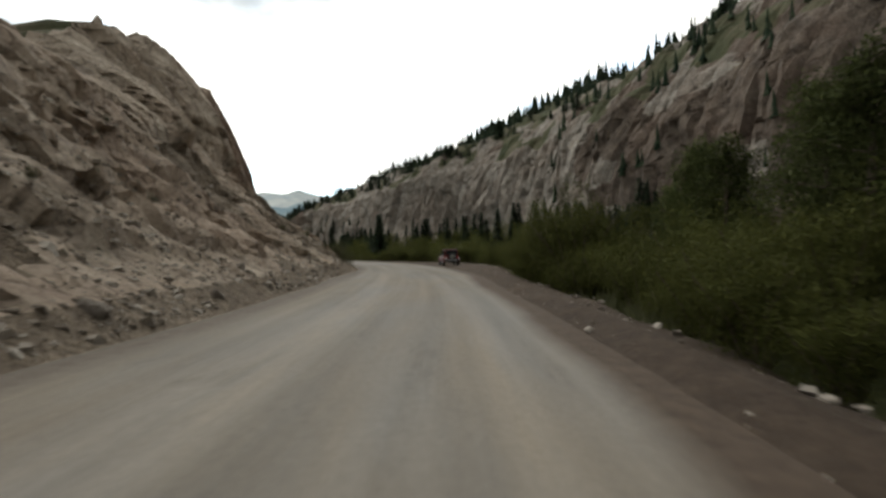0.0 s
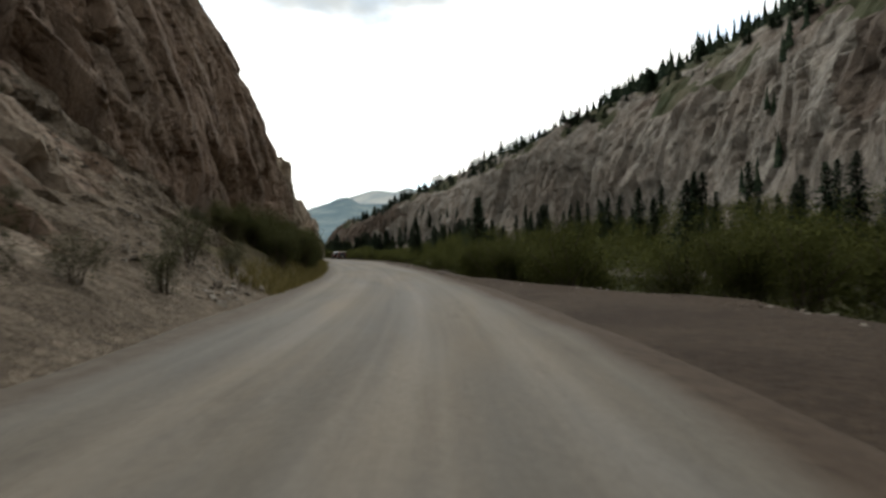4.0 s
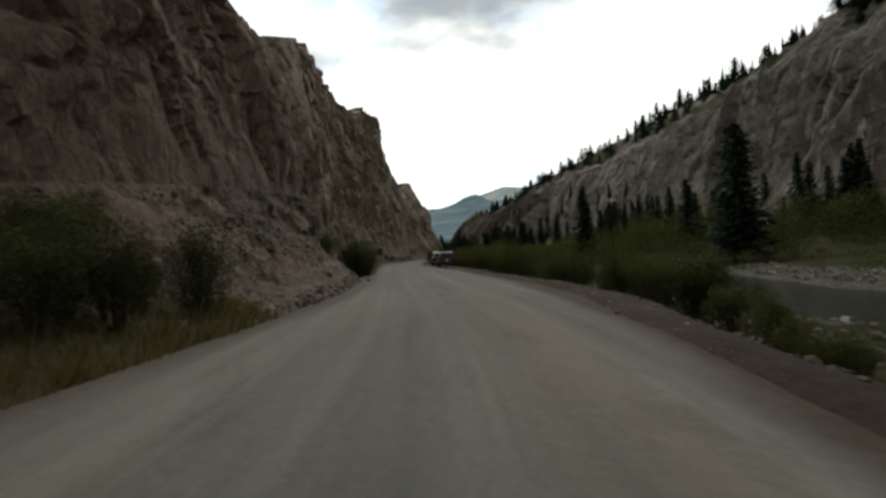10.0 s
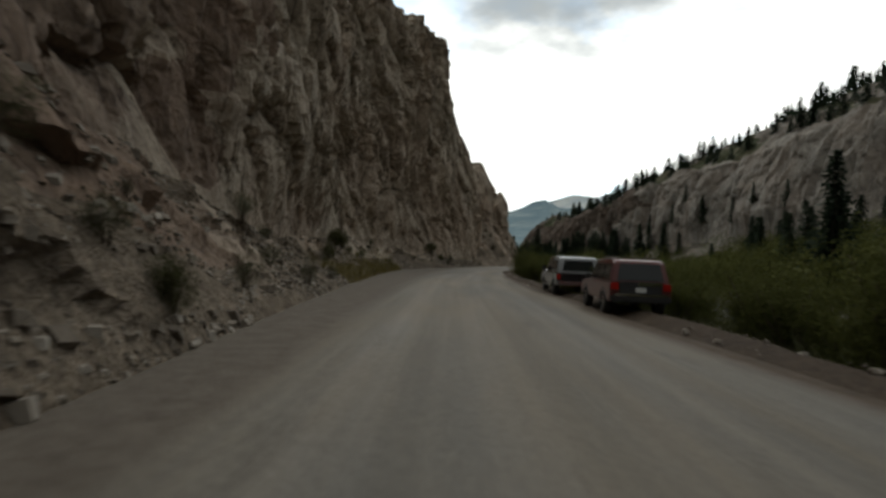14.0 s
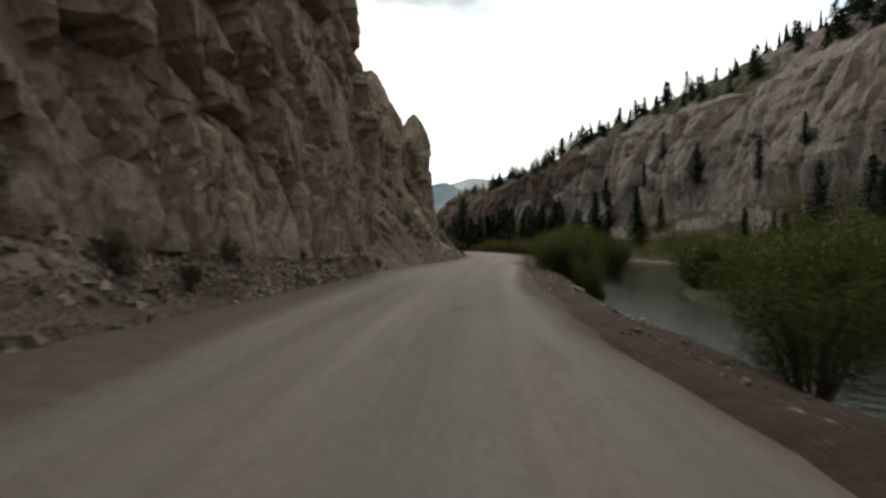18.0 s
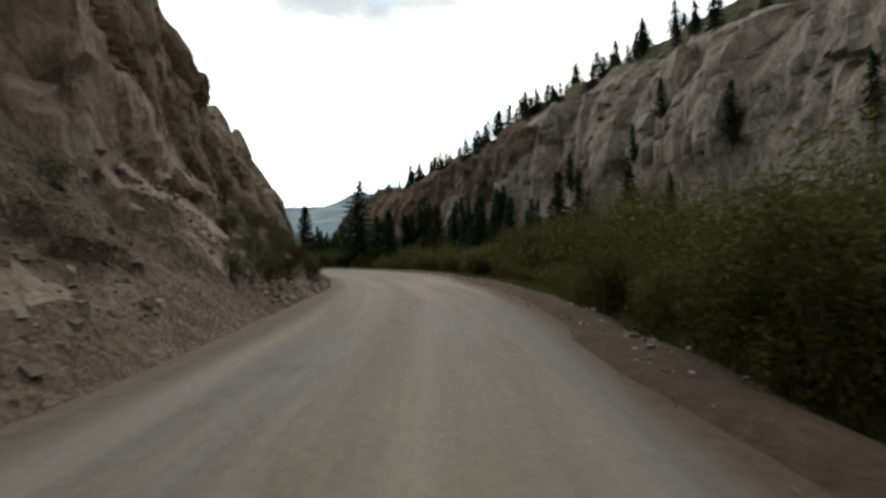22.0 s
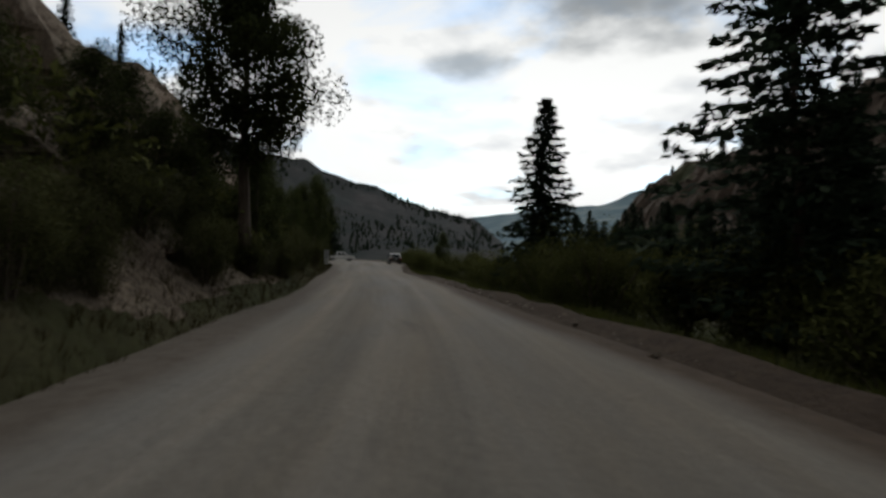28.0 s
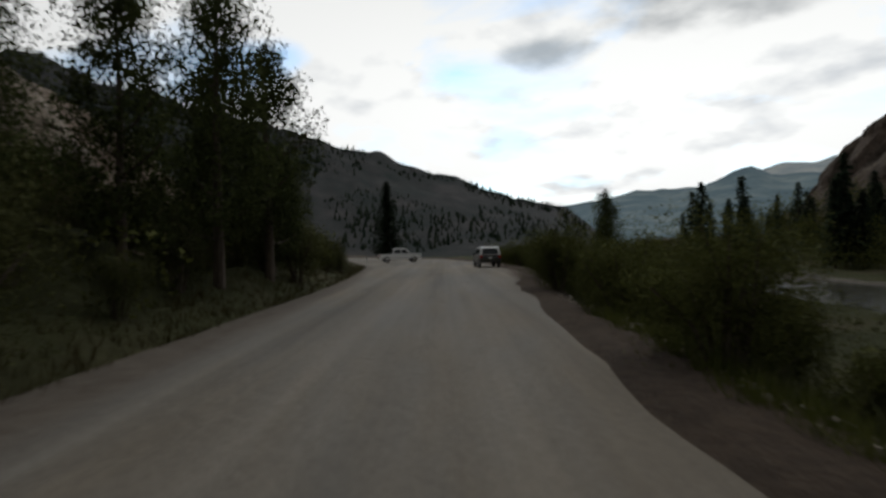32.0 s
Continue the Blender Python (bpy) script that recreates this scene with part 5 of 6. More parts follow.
for s, row, h in ((366, 20, 9.5), (377, 34, 7), (380, 22, 7), (352, 18, 8), (344, 26, 6), (395, 18, 8), (333, 22, 7)):
    put_far(mids[int(rng.integers(3))], s, row, h / 10, rng.uniform(0, 6.28))
for k in range(175):
    s = 90 + 436 * (k + rng.uniform()) / 175
    big = 0.75 + 0.5 * float(vnoise(s / 9, 0.0, 0.0, 531))
    put_far(rims[k % 2], s, int(rng.integers(61, 76)), rng.uniform(0.4, 0.78) * big, rng.uniform(0, 6.28), 1.75)
for k in range(60):
    s = 325 + 165 * (k + rng.uniform()) / 60
    put_far(rims[k % 2], s, int(rng.integers(56, 68)), rng.uniform(0.45, 0.85), rng.uniform(0, 6.28), 1.25)
# on the roadside cliff's rim
for s, d, z, h in ((384, -13, 10.6, 3.2), (420, -18, 12, 4.2), (424, -19, 12, 3.0), (429, -18.5, 12, 4.6), (432, -19, 11.8, 3.6), (438, -19.5, 11.4, 4.4), (444, -20.5, 10.6, 3.4), (411, -17, 12.3, 3.6), (404, -17, 12.3, 3.0)):
    put(mids[int(rng.integers(3))], s, d, h / 10, rng.uniform(0, 6.28), 0.4, z=z)
discard(near, *mids, *rims)

# woods on the slope above the far cliff: one joined mesh of small trees
wv, wf = [], []
for k in range(2300):
    if k < 1500:
        s, row = rng.uniform(-90, 470), rng.integers(73, 92)
    else:
        s, row = rng.uniform(-60, 150), rng.integers(12, 74)
        if row < 54 and rng.uniform() < 0.72:
            continue
    if vnoise(s / 22, row / 5.0, 0.0, 501) < -0.15:
        continue
    x, y, z = far_spot(s, row)
    h = rng.uniform(4, 8.5) * (1 if k < 1500 else 0.75)
    for q in range(5):
        zz, rr = z + h * (0.1 + 0.17 * q), h * 0.17 * (1 - q / 5.5) * rng.uniform(0.8, 1.2)
        o, tw = len(wv), rng.uniform(0, 6.28)
        wv.append((x + rng.normal(0, 0.1), y + rng.normal(0, 0.1), zz + h * 0.30))
        for j in range(6):
            rj = rr * rng.uniform(0.65, 1.25)
            wv.append((x + rj * math.cos(tw + j * 1.047), y + rj * math.sin(tw + j * 1.047), zz - rng.uniform(0, 0.35)))
        wf.extend((o, o + 1 + j, o + 1 + (j + 1) % 6) for j in range(6))
woods = mesh_part("far_woods", [tuple(map(float, q)) for q in wv], wf, NEEDLE, None)
tagged(woods, "dark conifer woods on the slope above the cliff", "woods", kind="stuff")
# conifers scattered over the hill beyond the bend
wv, wf = [], []
for k in range(4600):
    a, t = rng.uniform(33, 95), rng.uniform(0.05, 0.66)
    hh = np.interp(a, [32, 35, 40.5, 44.4, 49.5, 55, 59, 65, 75, 110], [16, 39, 54, 68, 80, 100, 108, 120, 150, 170])
    dist = 560 * (0.5 + 0.75 * t)
    x, y = -151 - math.sin(radians(a)) * dist, 381 + math.cos(radians(a)) * dist
    z = hh * (t / 0.667) ** 1.2 - 4 * (1 - t / 0.667) - 2
    if vnoise(x / 40, y / 40, 0.0, 601) < -0.1 and t < 0.6:
        continue
    h = rng.uniform(3, 6.5)
    o = len(wv)
    wv.append((x, y, z + h))
    for j in range(5):
        wv.append((x + h * 0.24 * math.cos(j * 1.257), y + h * 0.24 * math.sin(j * 1.257), z))
    wf.extend((o, o + 1 + j, o + 1 + (j + 1) % 5) for j in range(5))
hw = mesh_part("hill_woods", [tuple(map(float, q)) for q in wv], wf, NEEDLE, None)
tagged(hw, "scattered dark conifers on the hill beyond the bend", "woods", kind="stuff")

# ---------------------------------------------------------------- broadleaf trees on the cliff side
cw = [make_broadleaf("cottonwood", "tall leafy green cottonwood beside the road", "cottonwoods", 10.0, 4.6, 90 + k, 15000, 0.155) for k in range(2)]
tall = make_broadleaf("cottonwood", "tall cottonwood with a bare trunk and a high leafy crown", "cottonwoods", 10.0, 4.4, 97, 42000, 0.13, 0.38)
put(tall, 394, -5.8, 1.2, 0.5, 0.15)
discard(tall)
for s, d, h, w in ((380, -7.8, 2.6, 1.4), (383.5, -8.3, 3.0, 1.4), (387, -8, 3.6, 1.3), (391, -9, 4.0, 1.4), (396, -9.5, 4.4, 1.3), (397, -8.5, 5.0, 1.1), (400, -9.5, 5, 1.1), (403, -7.5, 5.6, 1.1), (408, -8, 5.6, 1.1), (414, -9.5, 5.4, 1.1), (399, -6.4, 5, 1.2), (418, -8, 5, 1.2), (424, -9, 6, 1.1), (428, -8, 6.5, 0.9), (432, -7.5, 8.0, 0.9), (435.5, -6.6, 9.6, 0.9), (439.5, -6.3, 9.0, 1.0),
                   (441, -9, 8.5, 1.0), (446, -8, 6.5, 1.1), (452, -9, 6, 1.1), (30, 14, 8.5, 1.0), (36, 18, 9, 1.0), (22, 16, 8, 1.1), (44, 20, 7.5, 1.1), (14, 13, 6.5, 1.2), (11, 11, 7.5, 1.2), (16, 12, 8.5, 1.2), (19.5, 13.5, 8.8, 1.1), (24.5, 12.5, 8, 1.2), (8, 14, 8, 1.2), (452, 9.5, 6.4, 0.8), (447, 8.2, 4.4, 1.0)):
    ob = put(cw[int(rng.integers(2))], s, d, h / 10, rng.uniform(0, 6.28), 0.15)
    ob.scale = (h / 10 * w, h / 10 * w, h / 10)
discard(*cw)

# ---------------------------------------------------------------- vehicles
def plain(name, color, rough, metal=0.0, coat=0.0, spec=0.5):
    m, n, l, b = material(name, rough, spec)
    b.inputs["Base Color"].default_value = (*color, 1)
    b.inputs["Metallic"].default_value = metal
    b.inputs["Coat Weight"].default_value = coat
    # road dust
    d = add_noise(n, l, world_vec(n), 3.0, 6, 0.7)
    l.new(mix(n, l, ramp(n, l, d, [(0.45, (0, 0, 0)), (0.85, (0.14, 0.14, 0.14))]), color, (0.22, 0.19, 0.15)), b.inputs["Base Color"])
    return m


RED = plain("red_paint", (0.125, 0.010, 0.012), 0.28, coat=0.6)
MAROON = plain("maroon_paint", (0.10, 0.014, 0.011), 0.3, coat=0.4)
BLACKP = plain("black_paint", (0.012, 0.012, 0.014), 0.22, coat=0.6)
WHITEP = plain("white_paint", (0.72, 0.72, 0.70), 0.35, coat=0.4)
SILVER = plain("silver_paint", (0.35, 0.36, 0.37), 0.35, 0.4)
DARKBLUE = plain("dark_paint", (0.02, 0.025, 0.03), 0.3, coat=0.4)
TYRE = plain("tyre_rubber", (0.018, 0.018, 0.018), 0.85)
PLASTIC = plain("black_plastic", (0.02, 0.02, 0.021), 0.6)
CHROME = plain("chrome", (0.62, 0.62, 0.63), 0.18, 1.0)
GLASS, n, l, b = material("tinted_glass", 0.06, 0.5)
b.inputs["Base Color"].default_value = (0.012, 0.015, 0.017, 1)
TAIL, n, l, b = material("red_lens", 0.2, 0.5)
b.inputs["Base Color"].default_value = (0.35, 0.015, 0.01, 1)
CLEAR, n, l, b = material("clear_lens", 0.1, 0.5)
b.inputs["Base Color"].default_value = (0.6, 0.6, 0.58, 1)


def slab(x0, x1, y0, y1, z0, z1, r=0.02, taper=0.0):
    """A bevelled block; taper draws the top in."""
    bm = bmesh.new()
    bmesh.ops.create_cube(bm, size=1)
    for v in bm.verts:
        k = 1 - taper * (v.co.z + 0.5)
        v.co = ((x0 + x1) / 2 + v.co.x * (x1 - x0) * k, (y0 + y1) / 2 + v.co.y * (y1 - y0) * k, (z0 + z1) / 2 + v.co.z * (z1 - z0))
    if r:
        bmesh.ops.bevel(bm, geom=bm.edges[:], offset=r, segments=2, affect="EDGES")
    return bm


def prism(profile, w, r=0.03, top_in=0.0, z_from=1.0):
    """A side outline of (y, z) points drawn across the width w; points over z_from lean in by top_in."""
    bm = bmesh.new()
    rings = []
    for side in (-1, 1):
        ring = []
        for y, z in profile:
            k = top_in * max(0.0, z - z_from)
            ring.append(bm.verts.new((side * (w / 2 - k), y, z)))
        rings.append(ring)
    n_ = len(profile)
    bm.faces.new(rings[0])
    bm.faces.new(rings[1][::-1])
    for i in range(n_):
        bm.faces.new((rings[0][(i + 1) % n_], rings[0][i], rings[1][i], rings[1][(i + 1) % n_]))
    bmesh.ops.recalc_face_normals(bm, faces=bm.faces[:])
    if r:
        bmesh.ops.bevel(bm, geom=bm.edges[:], offset=r, segments=2, affect="EDGES", clamp_overlap=True)
    return bm


def lathe(profile, sides=28, caps=True):
    """A round part about the x axis from (x, radius) points."""
    bm = bmesh.new()
    rings = [[bm.verts.new((x, r * math.cos(2 * math.pi * k / sides), r * math.sin(2 * math.pi * k / sides))) for k in range(sides)] for x, r in profile]
    for a, b_ in zip(rings, rings[1:]):
        for k in range(sides):
            bm.faces.new((a[k], a[(k + 1) % sides], b_[(k + 1) % sides], b_[k]))
    if caps:
        bm.faces.new(rings[0][::-1])
        bm.faces.new(rings[-1])
    bmesh.ops.recalc_face_normals(bm, faces=bm.faces[:])
    return bm


def moved(bm, x, y, z, turn=None):
    if turn:
        bmesh.ops.transform(bm, matrix=turn, verts=bm.verts[:])
    bmesh.ops.translate(bm, vec=(x, y, z), verts=bm.verts[:])
    return bm


def wheel(parent, x, y, z, R, side, name="wheel", turn=None):
    """A tyre with a spoked rim; side: -1 or 1, the way its face looks."""
    w = 0.24
    ty = lathe([(-w / 2, R * 0.62), (-w / 2, R * 0.9), (-w / 2 + 0.04, R), (w / 2 - 0.04, R), (w / 2, R * 0.9), (w / 2, R * 0.62), (-w / 2, R * 0.61)], caps=False)
    tyre = part("tyre", moved(ty, x, y, z, turn), TYRE, parent)
    rim = lathe([(0.0, R * 0.1), (0.0, R * 0.56), (w / 2 - 0.03, R * 0.58), (w / 2 - 0.02, R * 0.63), (w / 2 - 0.1, R * 0.63), (-0.06, R * 0.6)])
    for k in range(7):
        a = 2 * math.pi * k / 7
        sp = slab(w / 2 - 0.07, w / 2 - 0.03, -0.032, 0.032, R * 0.1, R * 0.6, 0.008)
        bmesh.ops.rotate(sp, cent=(0, 0, 0), matrix=Matrix.Rotation(a, 3, "X"), verts=sp.verts[:])
        me = bpy.data.meshes.new("t"); sp.to_mesh(me); sp.free(); rim.from_mesh(me); bpy.data.meshes.remove(me)
    hub = lathe([(0.0, R * 0.17), (w / 2 - 0.03, R * 0.17), (w / 2 - 0.01, R * 0.1)], 16)
    me = bpy.data.meshes.new("t"); hub.to_mesh(me); hub.free(); rim.from_mesh(me); bpy.data.meshes.remove(me)
    if side < 0:
        bmesh.ops.scale(rim, vec=(-1, 1, 1), verts=rim.verts[:])
        bmesh.ops.reverse_faces(rim, faces=rim.faces[:])
    part("rim", moved(rim, x, y, z, turn), CHROME, tyre)


def flare(parent, x, y, z, R, mat, wide):
    """An arched mudguard over a wheel."""
    bm = bmesh.new()
    pts_ = []
    for k in range(11):
        a = math.pi * (0.02 + 0.96 * k / 10)
        pts_.append((math.cos(a), math.sin(a)))
    sgn = 1 if x > 0 else -1
    rows_ = []
    for ox, rr in ((0.0, 1.0), (wide, 1.0), (wide, 1.09), (0.0, 1.16)):
        rows_.append([bm.verts.new((x + sgn * ox, y + c * R * rr, z + s_ * R * rr)) for c, s_ in pts_])
    for i in range(4):
        a_, b_ = rows_[i], rows_[(i + 1) % 4]
        for k in range(10):
            bm.faces.new((a_[k], a_[k + 1], b_[k + 1], b_[k]))
    bmesh.ops.recalc_face_normals(bm, faces=bm.faces[:])
    part("mudguard", bm, mat, parent)


def pane(parent, name, quad, mat, thick=0.012):
    """A flat panel with thickness through four corners, given round its edge."""
    bm = bmesh.new()
    q = [Vector(p_) for p_ in quad]
    nrm = (q[1] - q[0]).cross(q[2] - q[0]).normalized() * thick
    a_ = [bm.verts.new(p_ - nrm * 0.5) for p_ in q]
    b_ = [bm.verts.new(p_ + nrm) for p_ in q]
    bm.faces.new(a_[::-1]); bm.faces.new(b_)
    for i in range(len(q)):
        j = (i + 1) % len(q)
        bm.faces.new((a_[i], a_[j], b_[j], b_[i]))
    bmesh.ops.recalc_face_normals(bm, faces=bm.faces[:])
    return part(name, bm, mat, parent)


def side_windows(root, spans, z0, z1, half, lean, mat=GLASS, trim=None):
    for side in (-1, 1):
        for y0, y1, f0_, f1_ in spans:
            x0, x1 = side * (half + 0.004), side * (half + 0.004 - lean * (z1 - z0))
            quad = [(x0, y0, z0), (x0, y1, z0), (x1, y1 - f1_, z1), (x1, y0 + f0_, z1)]
            pane(root, "window", quad if side > 0 else quad[::-1], mat)
            if trim:
                part("window_trim", slab(min(x0, x0 + side * 0.012), max(x0, x0 + side * 0.012), y0, y1, z0 - 0.035, z0 - 0.012, 0.004), trim, root)


def offroader():
    root = thing("jeep", "dark red four-door off-roader with alloy wheels parked on gravel", "car")
    W, R = 1.58, 0.40
    part("body", prism([(-2.02, 0.62), (-1.95, 0.52), (0.95, 0.5), (0.95, 1.08), (-2.02, 1.08)], W, 0.05), RED, root)
    part("bonnet", prism([(0.9, 0.62), (2.0, 0.66), (2.02, 1.02), (1.85, 1.1), (0.9, 1.16)], 1.34, 0.05), RED, root)
    part("hardtop", prism([(-2.0, 1.06), (0.72, 1.08), (0.42, 1.74), (0.25, 1.8), (-1.9, 1.8), (-1.99, 1.72)], W, 0.05, 0.12, 1.08), RED, root)
    # silver slab stands in for the sky's highlight on the red roof
    part("roof_edge", slab(-0.70, 0.70, -1.92, 0.32, 1.785, 1.815, 0.012), SILVER, root, "pale roof skin coloured for the sky's highlight")
    side_windows(root, [(-0.32, 0.52, 0.02, 0.26), (-1.18, -0.42, 0.02, 0.02), (-1.9, -1.28, 0.02, 0.02)], 1.16, 1.66, W / 2, 0.12, trim=CHROME)
    pane(root, "windscreen", [(-0.66, 0.735, 1.12), (0.66, 0.735, 1.12), (0.6, 0.485, 1.68), (-0.6, 0.485, 1.68)][::-1], GLASS)
    pane(root, "rear_window", [(-0.66, -2.008, 1.16), (0.66, -2.008, 1.16), (0.6, -1.995, 1.68), (-0.6, -1.995, 1.68)], GLASS)
    for sx in (-1, 1):
        for y in (1.42, -1.5):
            wheel(root, sx * 0.80, y, R, R, sx)
            flare(root, sx * 0.66, y, R + 0.03, 0.47, RED, 0.27)
        part("sill_step", slab(*sorted((sx * 0.72, sx * 0.88)), -0.95, 0.85, 0.40, 0.47, 0.02), PLASTIC, root)
        part("mirror", slab(*sorted((sx * 0.86, sx * 1.06)), 0.5, 0.6, 1.12, 1.32, 0.03), PLASTIC, root)
        part("tail_light", slab(*sorted((sx * 0.60, sx * 0.76)), -2.06, -2.0, 0.86, 1.06, 0.015), TAIL, root)
        part("headlight", moved(lathe([(-0.03, 0.1), (0.03, 0.1), (0.04, 0.07)], 20), sx * 0.45, 2.03, 0.9, Matrix.Rotation(math.pi / 2, 4, "Z")), CLEAR, root)
        for y in (-0.36, -1.22):
            part("door_handle", slab(*sorted((sx * 0.79, sx * 0.825)), y - 0.07, y + 0.07, 0.98, 1.01, 0.008), CHROME, root)
    part("rear_bumper", slab(-0.80, 0.80, -2.24, -2.0, 0.52, 0.70, 0.03), PLASTIC, root)
    part("bumper_plate", slab(-0.45, 0.62, -2.262, -2.22, 0.56, 0.68, 0.012), SILVER, root)
    part("front_bumper", slab(-0.78, 0.78, 2.0, 2.2, 0.5, 0.68, 0.03), PLASTIC, root)
    part("number_plate", slab(-0.74, -0.44, -2.085, -2.05, 0.74, 0.90, 0.006), CLEAR, root)
    wheel(root, 0.10, -2.16, 1.02, 0.40, -1, turn=Matrix.Rotation(math.pi / 2, 4, "Z"))
    part("exhaust_box", slab(-0.45, 0.45, -1.95, -1.7, 0.32, 0.5, 0.05), PLASTIC, root)
    return root


def wagon(name, label, paint, top_paint, rack):
    root = thing(name, label, "car")
    W, R = 1.84, 0.37
    part("body", prism([(-2.25, 0.5), (-2.3, 0.7), (-2.27, 1.02), (0.95, 1.05), (2.15, 0.95), (2.3, 0.75), (2.28, 0.42), (-2.2, 0.42)], W, 0.06), paint, root)
    part("cabin", prism([(-2.24, 1.0), (-2.05, 1.66), (-1.85, 1.73), (0.1, 1.74), (0.35, 1.68), (1.0, 1.02)], W - 0.06, 0.05, 0.2, 1.0), top_paint, root)
    side_windows(root, [(-0.2, 0.72, 0.02, 0.42), (-1.12, -0.3, 0.02, 0.02), (-2.0, -1.22, 0.12, 0.02)], 1.1, 1.58, W / 2 - 0.045, 0.2)
    pane(root, "rear_window", [(-0.7, -2.235, 1.1), (0.7, -2.235, 1.1), (0.6, -2.09, 1.6), (-0.6, -2.09, 1.6)], GLASS)
    pane(root, "windscreen", [(-0.74, 0.955, 1.09), (0.74, 0.955, 1.09), (0.6, 0.44, 1.63), (-0.6, 0.44, 1.63)][::-1], GLASS)
    for sx in (-1, 1):
        for y in (1.42, -1.38):
            wheel(root, sx * 0.82, y, R, R, sx)
            flare(root, sx * 0.84, y, R, 0.42, PLASTIC, 0.09)
        part("tail_light", slab(*sorted((sx * 0.66, sx * 0.90)), -2.33, -2.24, 0.8, 1.02, 0.02), TAIL, root)
        part("headlight", slab(*sorted((sx * 0.55, sx * 0.88)), 2.2, 2.31, 0.72, 0.88, 0.03), CLEAR, root)
        part("mirror", slab(*sorted((sx * 0.93, sx * 1.1)), 0.62, 0.75, 1.05, 1.2, 0.03), PLASTIC, root)
        if rack:
            part("roof_rail", slab(*sorted((sx * 0.56, sx * 0.6)), -1.8, 0.0, 1.78, 1.82, 0.01), CHROME, root)
    if rack:
        for y in (-1.6, -0.9, -0.2):
            part("roof_bar", slab(-0.62, 0.62, y - 0.03, y + 0.03, 1.74, 1.80, 0.01), CHROME, root)
    part("rear_bumper", slab(-0.9, 0.9, -2.42, -2.2, 0.42, 0.66, 0.05), PLASTIC, root)
    part("bumper_strip", slab(-0.8, 0.8, -2.44, -2.38, 0.62, 0.70, 0.02), CHROME, root)
    part("number_plate", slab(-0.16, 0.16, -2.335, -2.28, 0.74, 0.88, 0.006), CLEAR, root)
    if rack:
        part("tailgate_panel", slab(-0.64, 0.64, -2.325, -2.27, 0.68, 1.04, 0.02), PLASTIC, root, "dark tailgate panel")
        part("tailgate_trim", slab(-0.1, 0.62, -2.345, -2.31, 0.94, 1.05, 0.012), CHROME, root)
    return root


def pickup(name, label, paint, canopy):
    root = thing(name, label, "pickup truck")
    W, R = 1.94, 0.40
    part("body", prism([(-2.75, 0.55), (-2.78, 1.05), (0.9, 1.06), (1.3, 1.12), (2.5, 1.06), (2.66, 0.9), (2.66, 0.52), (-2.7, 0.5)], W, 0.05), paint, root)
    part("cab", prism([(-1.0, 1.02), (-0.92, 1.74), (-0.7, 1.82), (0.5, 1.82), (0.7, 1.76), (1.32, 1.08)], W - 0.08, 0.05, 0.18, 1.02), paint, root)
    side_windows(root, [(0.1, 1.0, 0.02, 0.42), (-0.88, 0.0, 0.06, 0.02)], 1.14, 1.66, W / 2 - 0.055, 0.18)
    pane(root, "windscreen", [(-0.8, 1.29, 1.14), (0.8, 1.29, 1.14), (0.66, 0.78, 1.72), (-0.66, 0.78, 1.72)][::-1], GLASS)
    if canopy:
        part("canopy", prism([(-2.74, 1.05), (-2.66, 1.72), (-2.5, 1.78), (-1.04, 1.8), (-1.03, 1.05)], W - 0.06, 0.05, 0.16, 1.05), SILVER, root, "silver bed canopy")
        side_windows(root, [(-2.5, -1.2, 0.06, 0.03)], 1.2, 1.6, W / 2 - 0.035, 0.16)
        pane(root, "canopy_window", [(-0.7, -2.735, 1.16), (0.7, -2.735, 1.16), (0.62, -2.685, 1.62), (-0.62, -2.685, 1.62)], GLASS)
    else:
        part("bed_liner", slab(-0.82, 0.82, -2.66, -1.08, 1.05, 1.066, 0.004), PLASTIC, root)
        pane(root, "rear_window", [(-0.7, -0.985, 1.2), (0.7, -0.985, 1.2), (0.6, -0.935, 1.66), (-0.6, -0.935, 1.66)], GLASS)
    for sx in (-1, 1):
        for y in (1.72, -1.78):
            wheel(root, sx * 0.86, y, R, R, sx)
            flare(root, sx * 0.90, y, R + 0.02, 0.46, paint, 0.08)
        part("headlight", slab(*sorted((sx * 0.62, sx * 0.93)), 2.56, 2.69, 0.84, 1.0, 0.03), CLEAR, root)
        part("tail_light", slab(*sorted((sx * 0.80, sx * 0.96)), -2.80, -2.72, 0.76, 1.02, 0.02), TAIL, root)
        part("mirror", slab(*sorted((sx * 0.97, sx * 1.16)), 0.9, 1.02, 1.12, 1.34, 0.03), PLASTIC, root)
        part("door_handle", slab(*sorted((sx * 0.965, sx * 0.99)), 0.12, 0.28, 0.98, 1.01, 0.008), CHROME, root)
        part("side_step", slab(*sorted((sx * 0.86, sx * 1.0)), -0.9, 1.1, 0.40, 0.46, 0.02), CHROME, root)
    grille = part("grille", slab(-0.56, 0.56, 2.62, 2.70, 0.68, 1.04, 0.03), PLASTIC, root)
    for k in range(5):
        part("grille_bar", slab(-0.58, 0.58, 2.68, 2.74, 0.70 + 0.075 * k, 0.73 + 0.075 * k, 0.008), CHROME, grille)
    part("front_bumper", slab(-0.97, 0.97, 2.6, 2.84, 0.45, 0.64, 0.05), PLASTIC if canopy else CHROME, root)
    part("rear_bumper", slab(-0.95, 0.95, -2.98, -2.74, 0.5, 0.68, 0.04), CHROME, root)
    return root


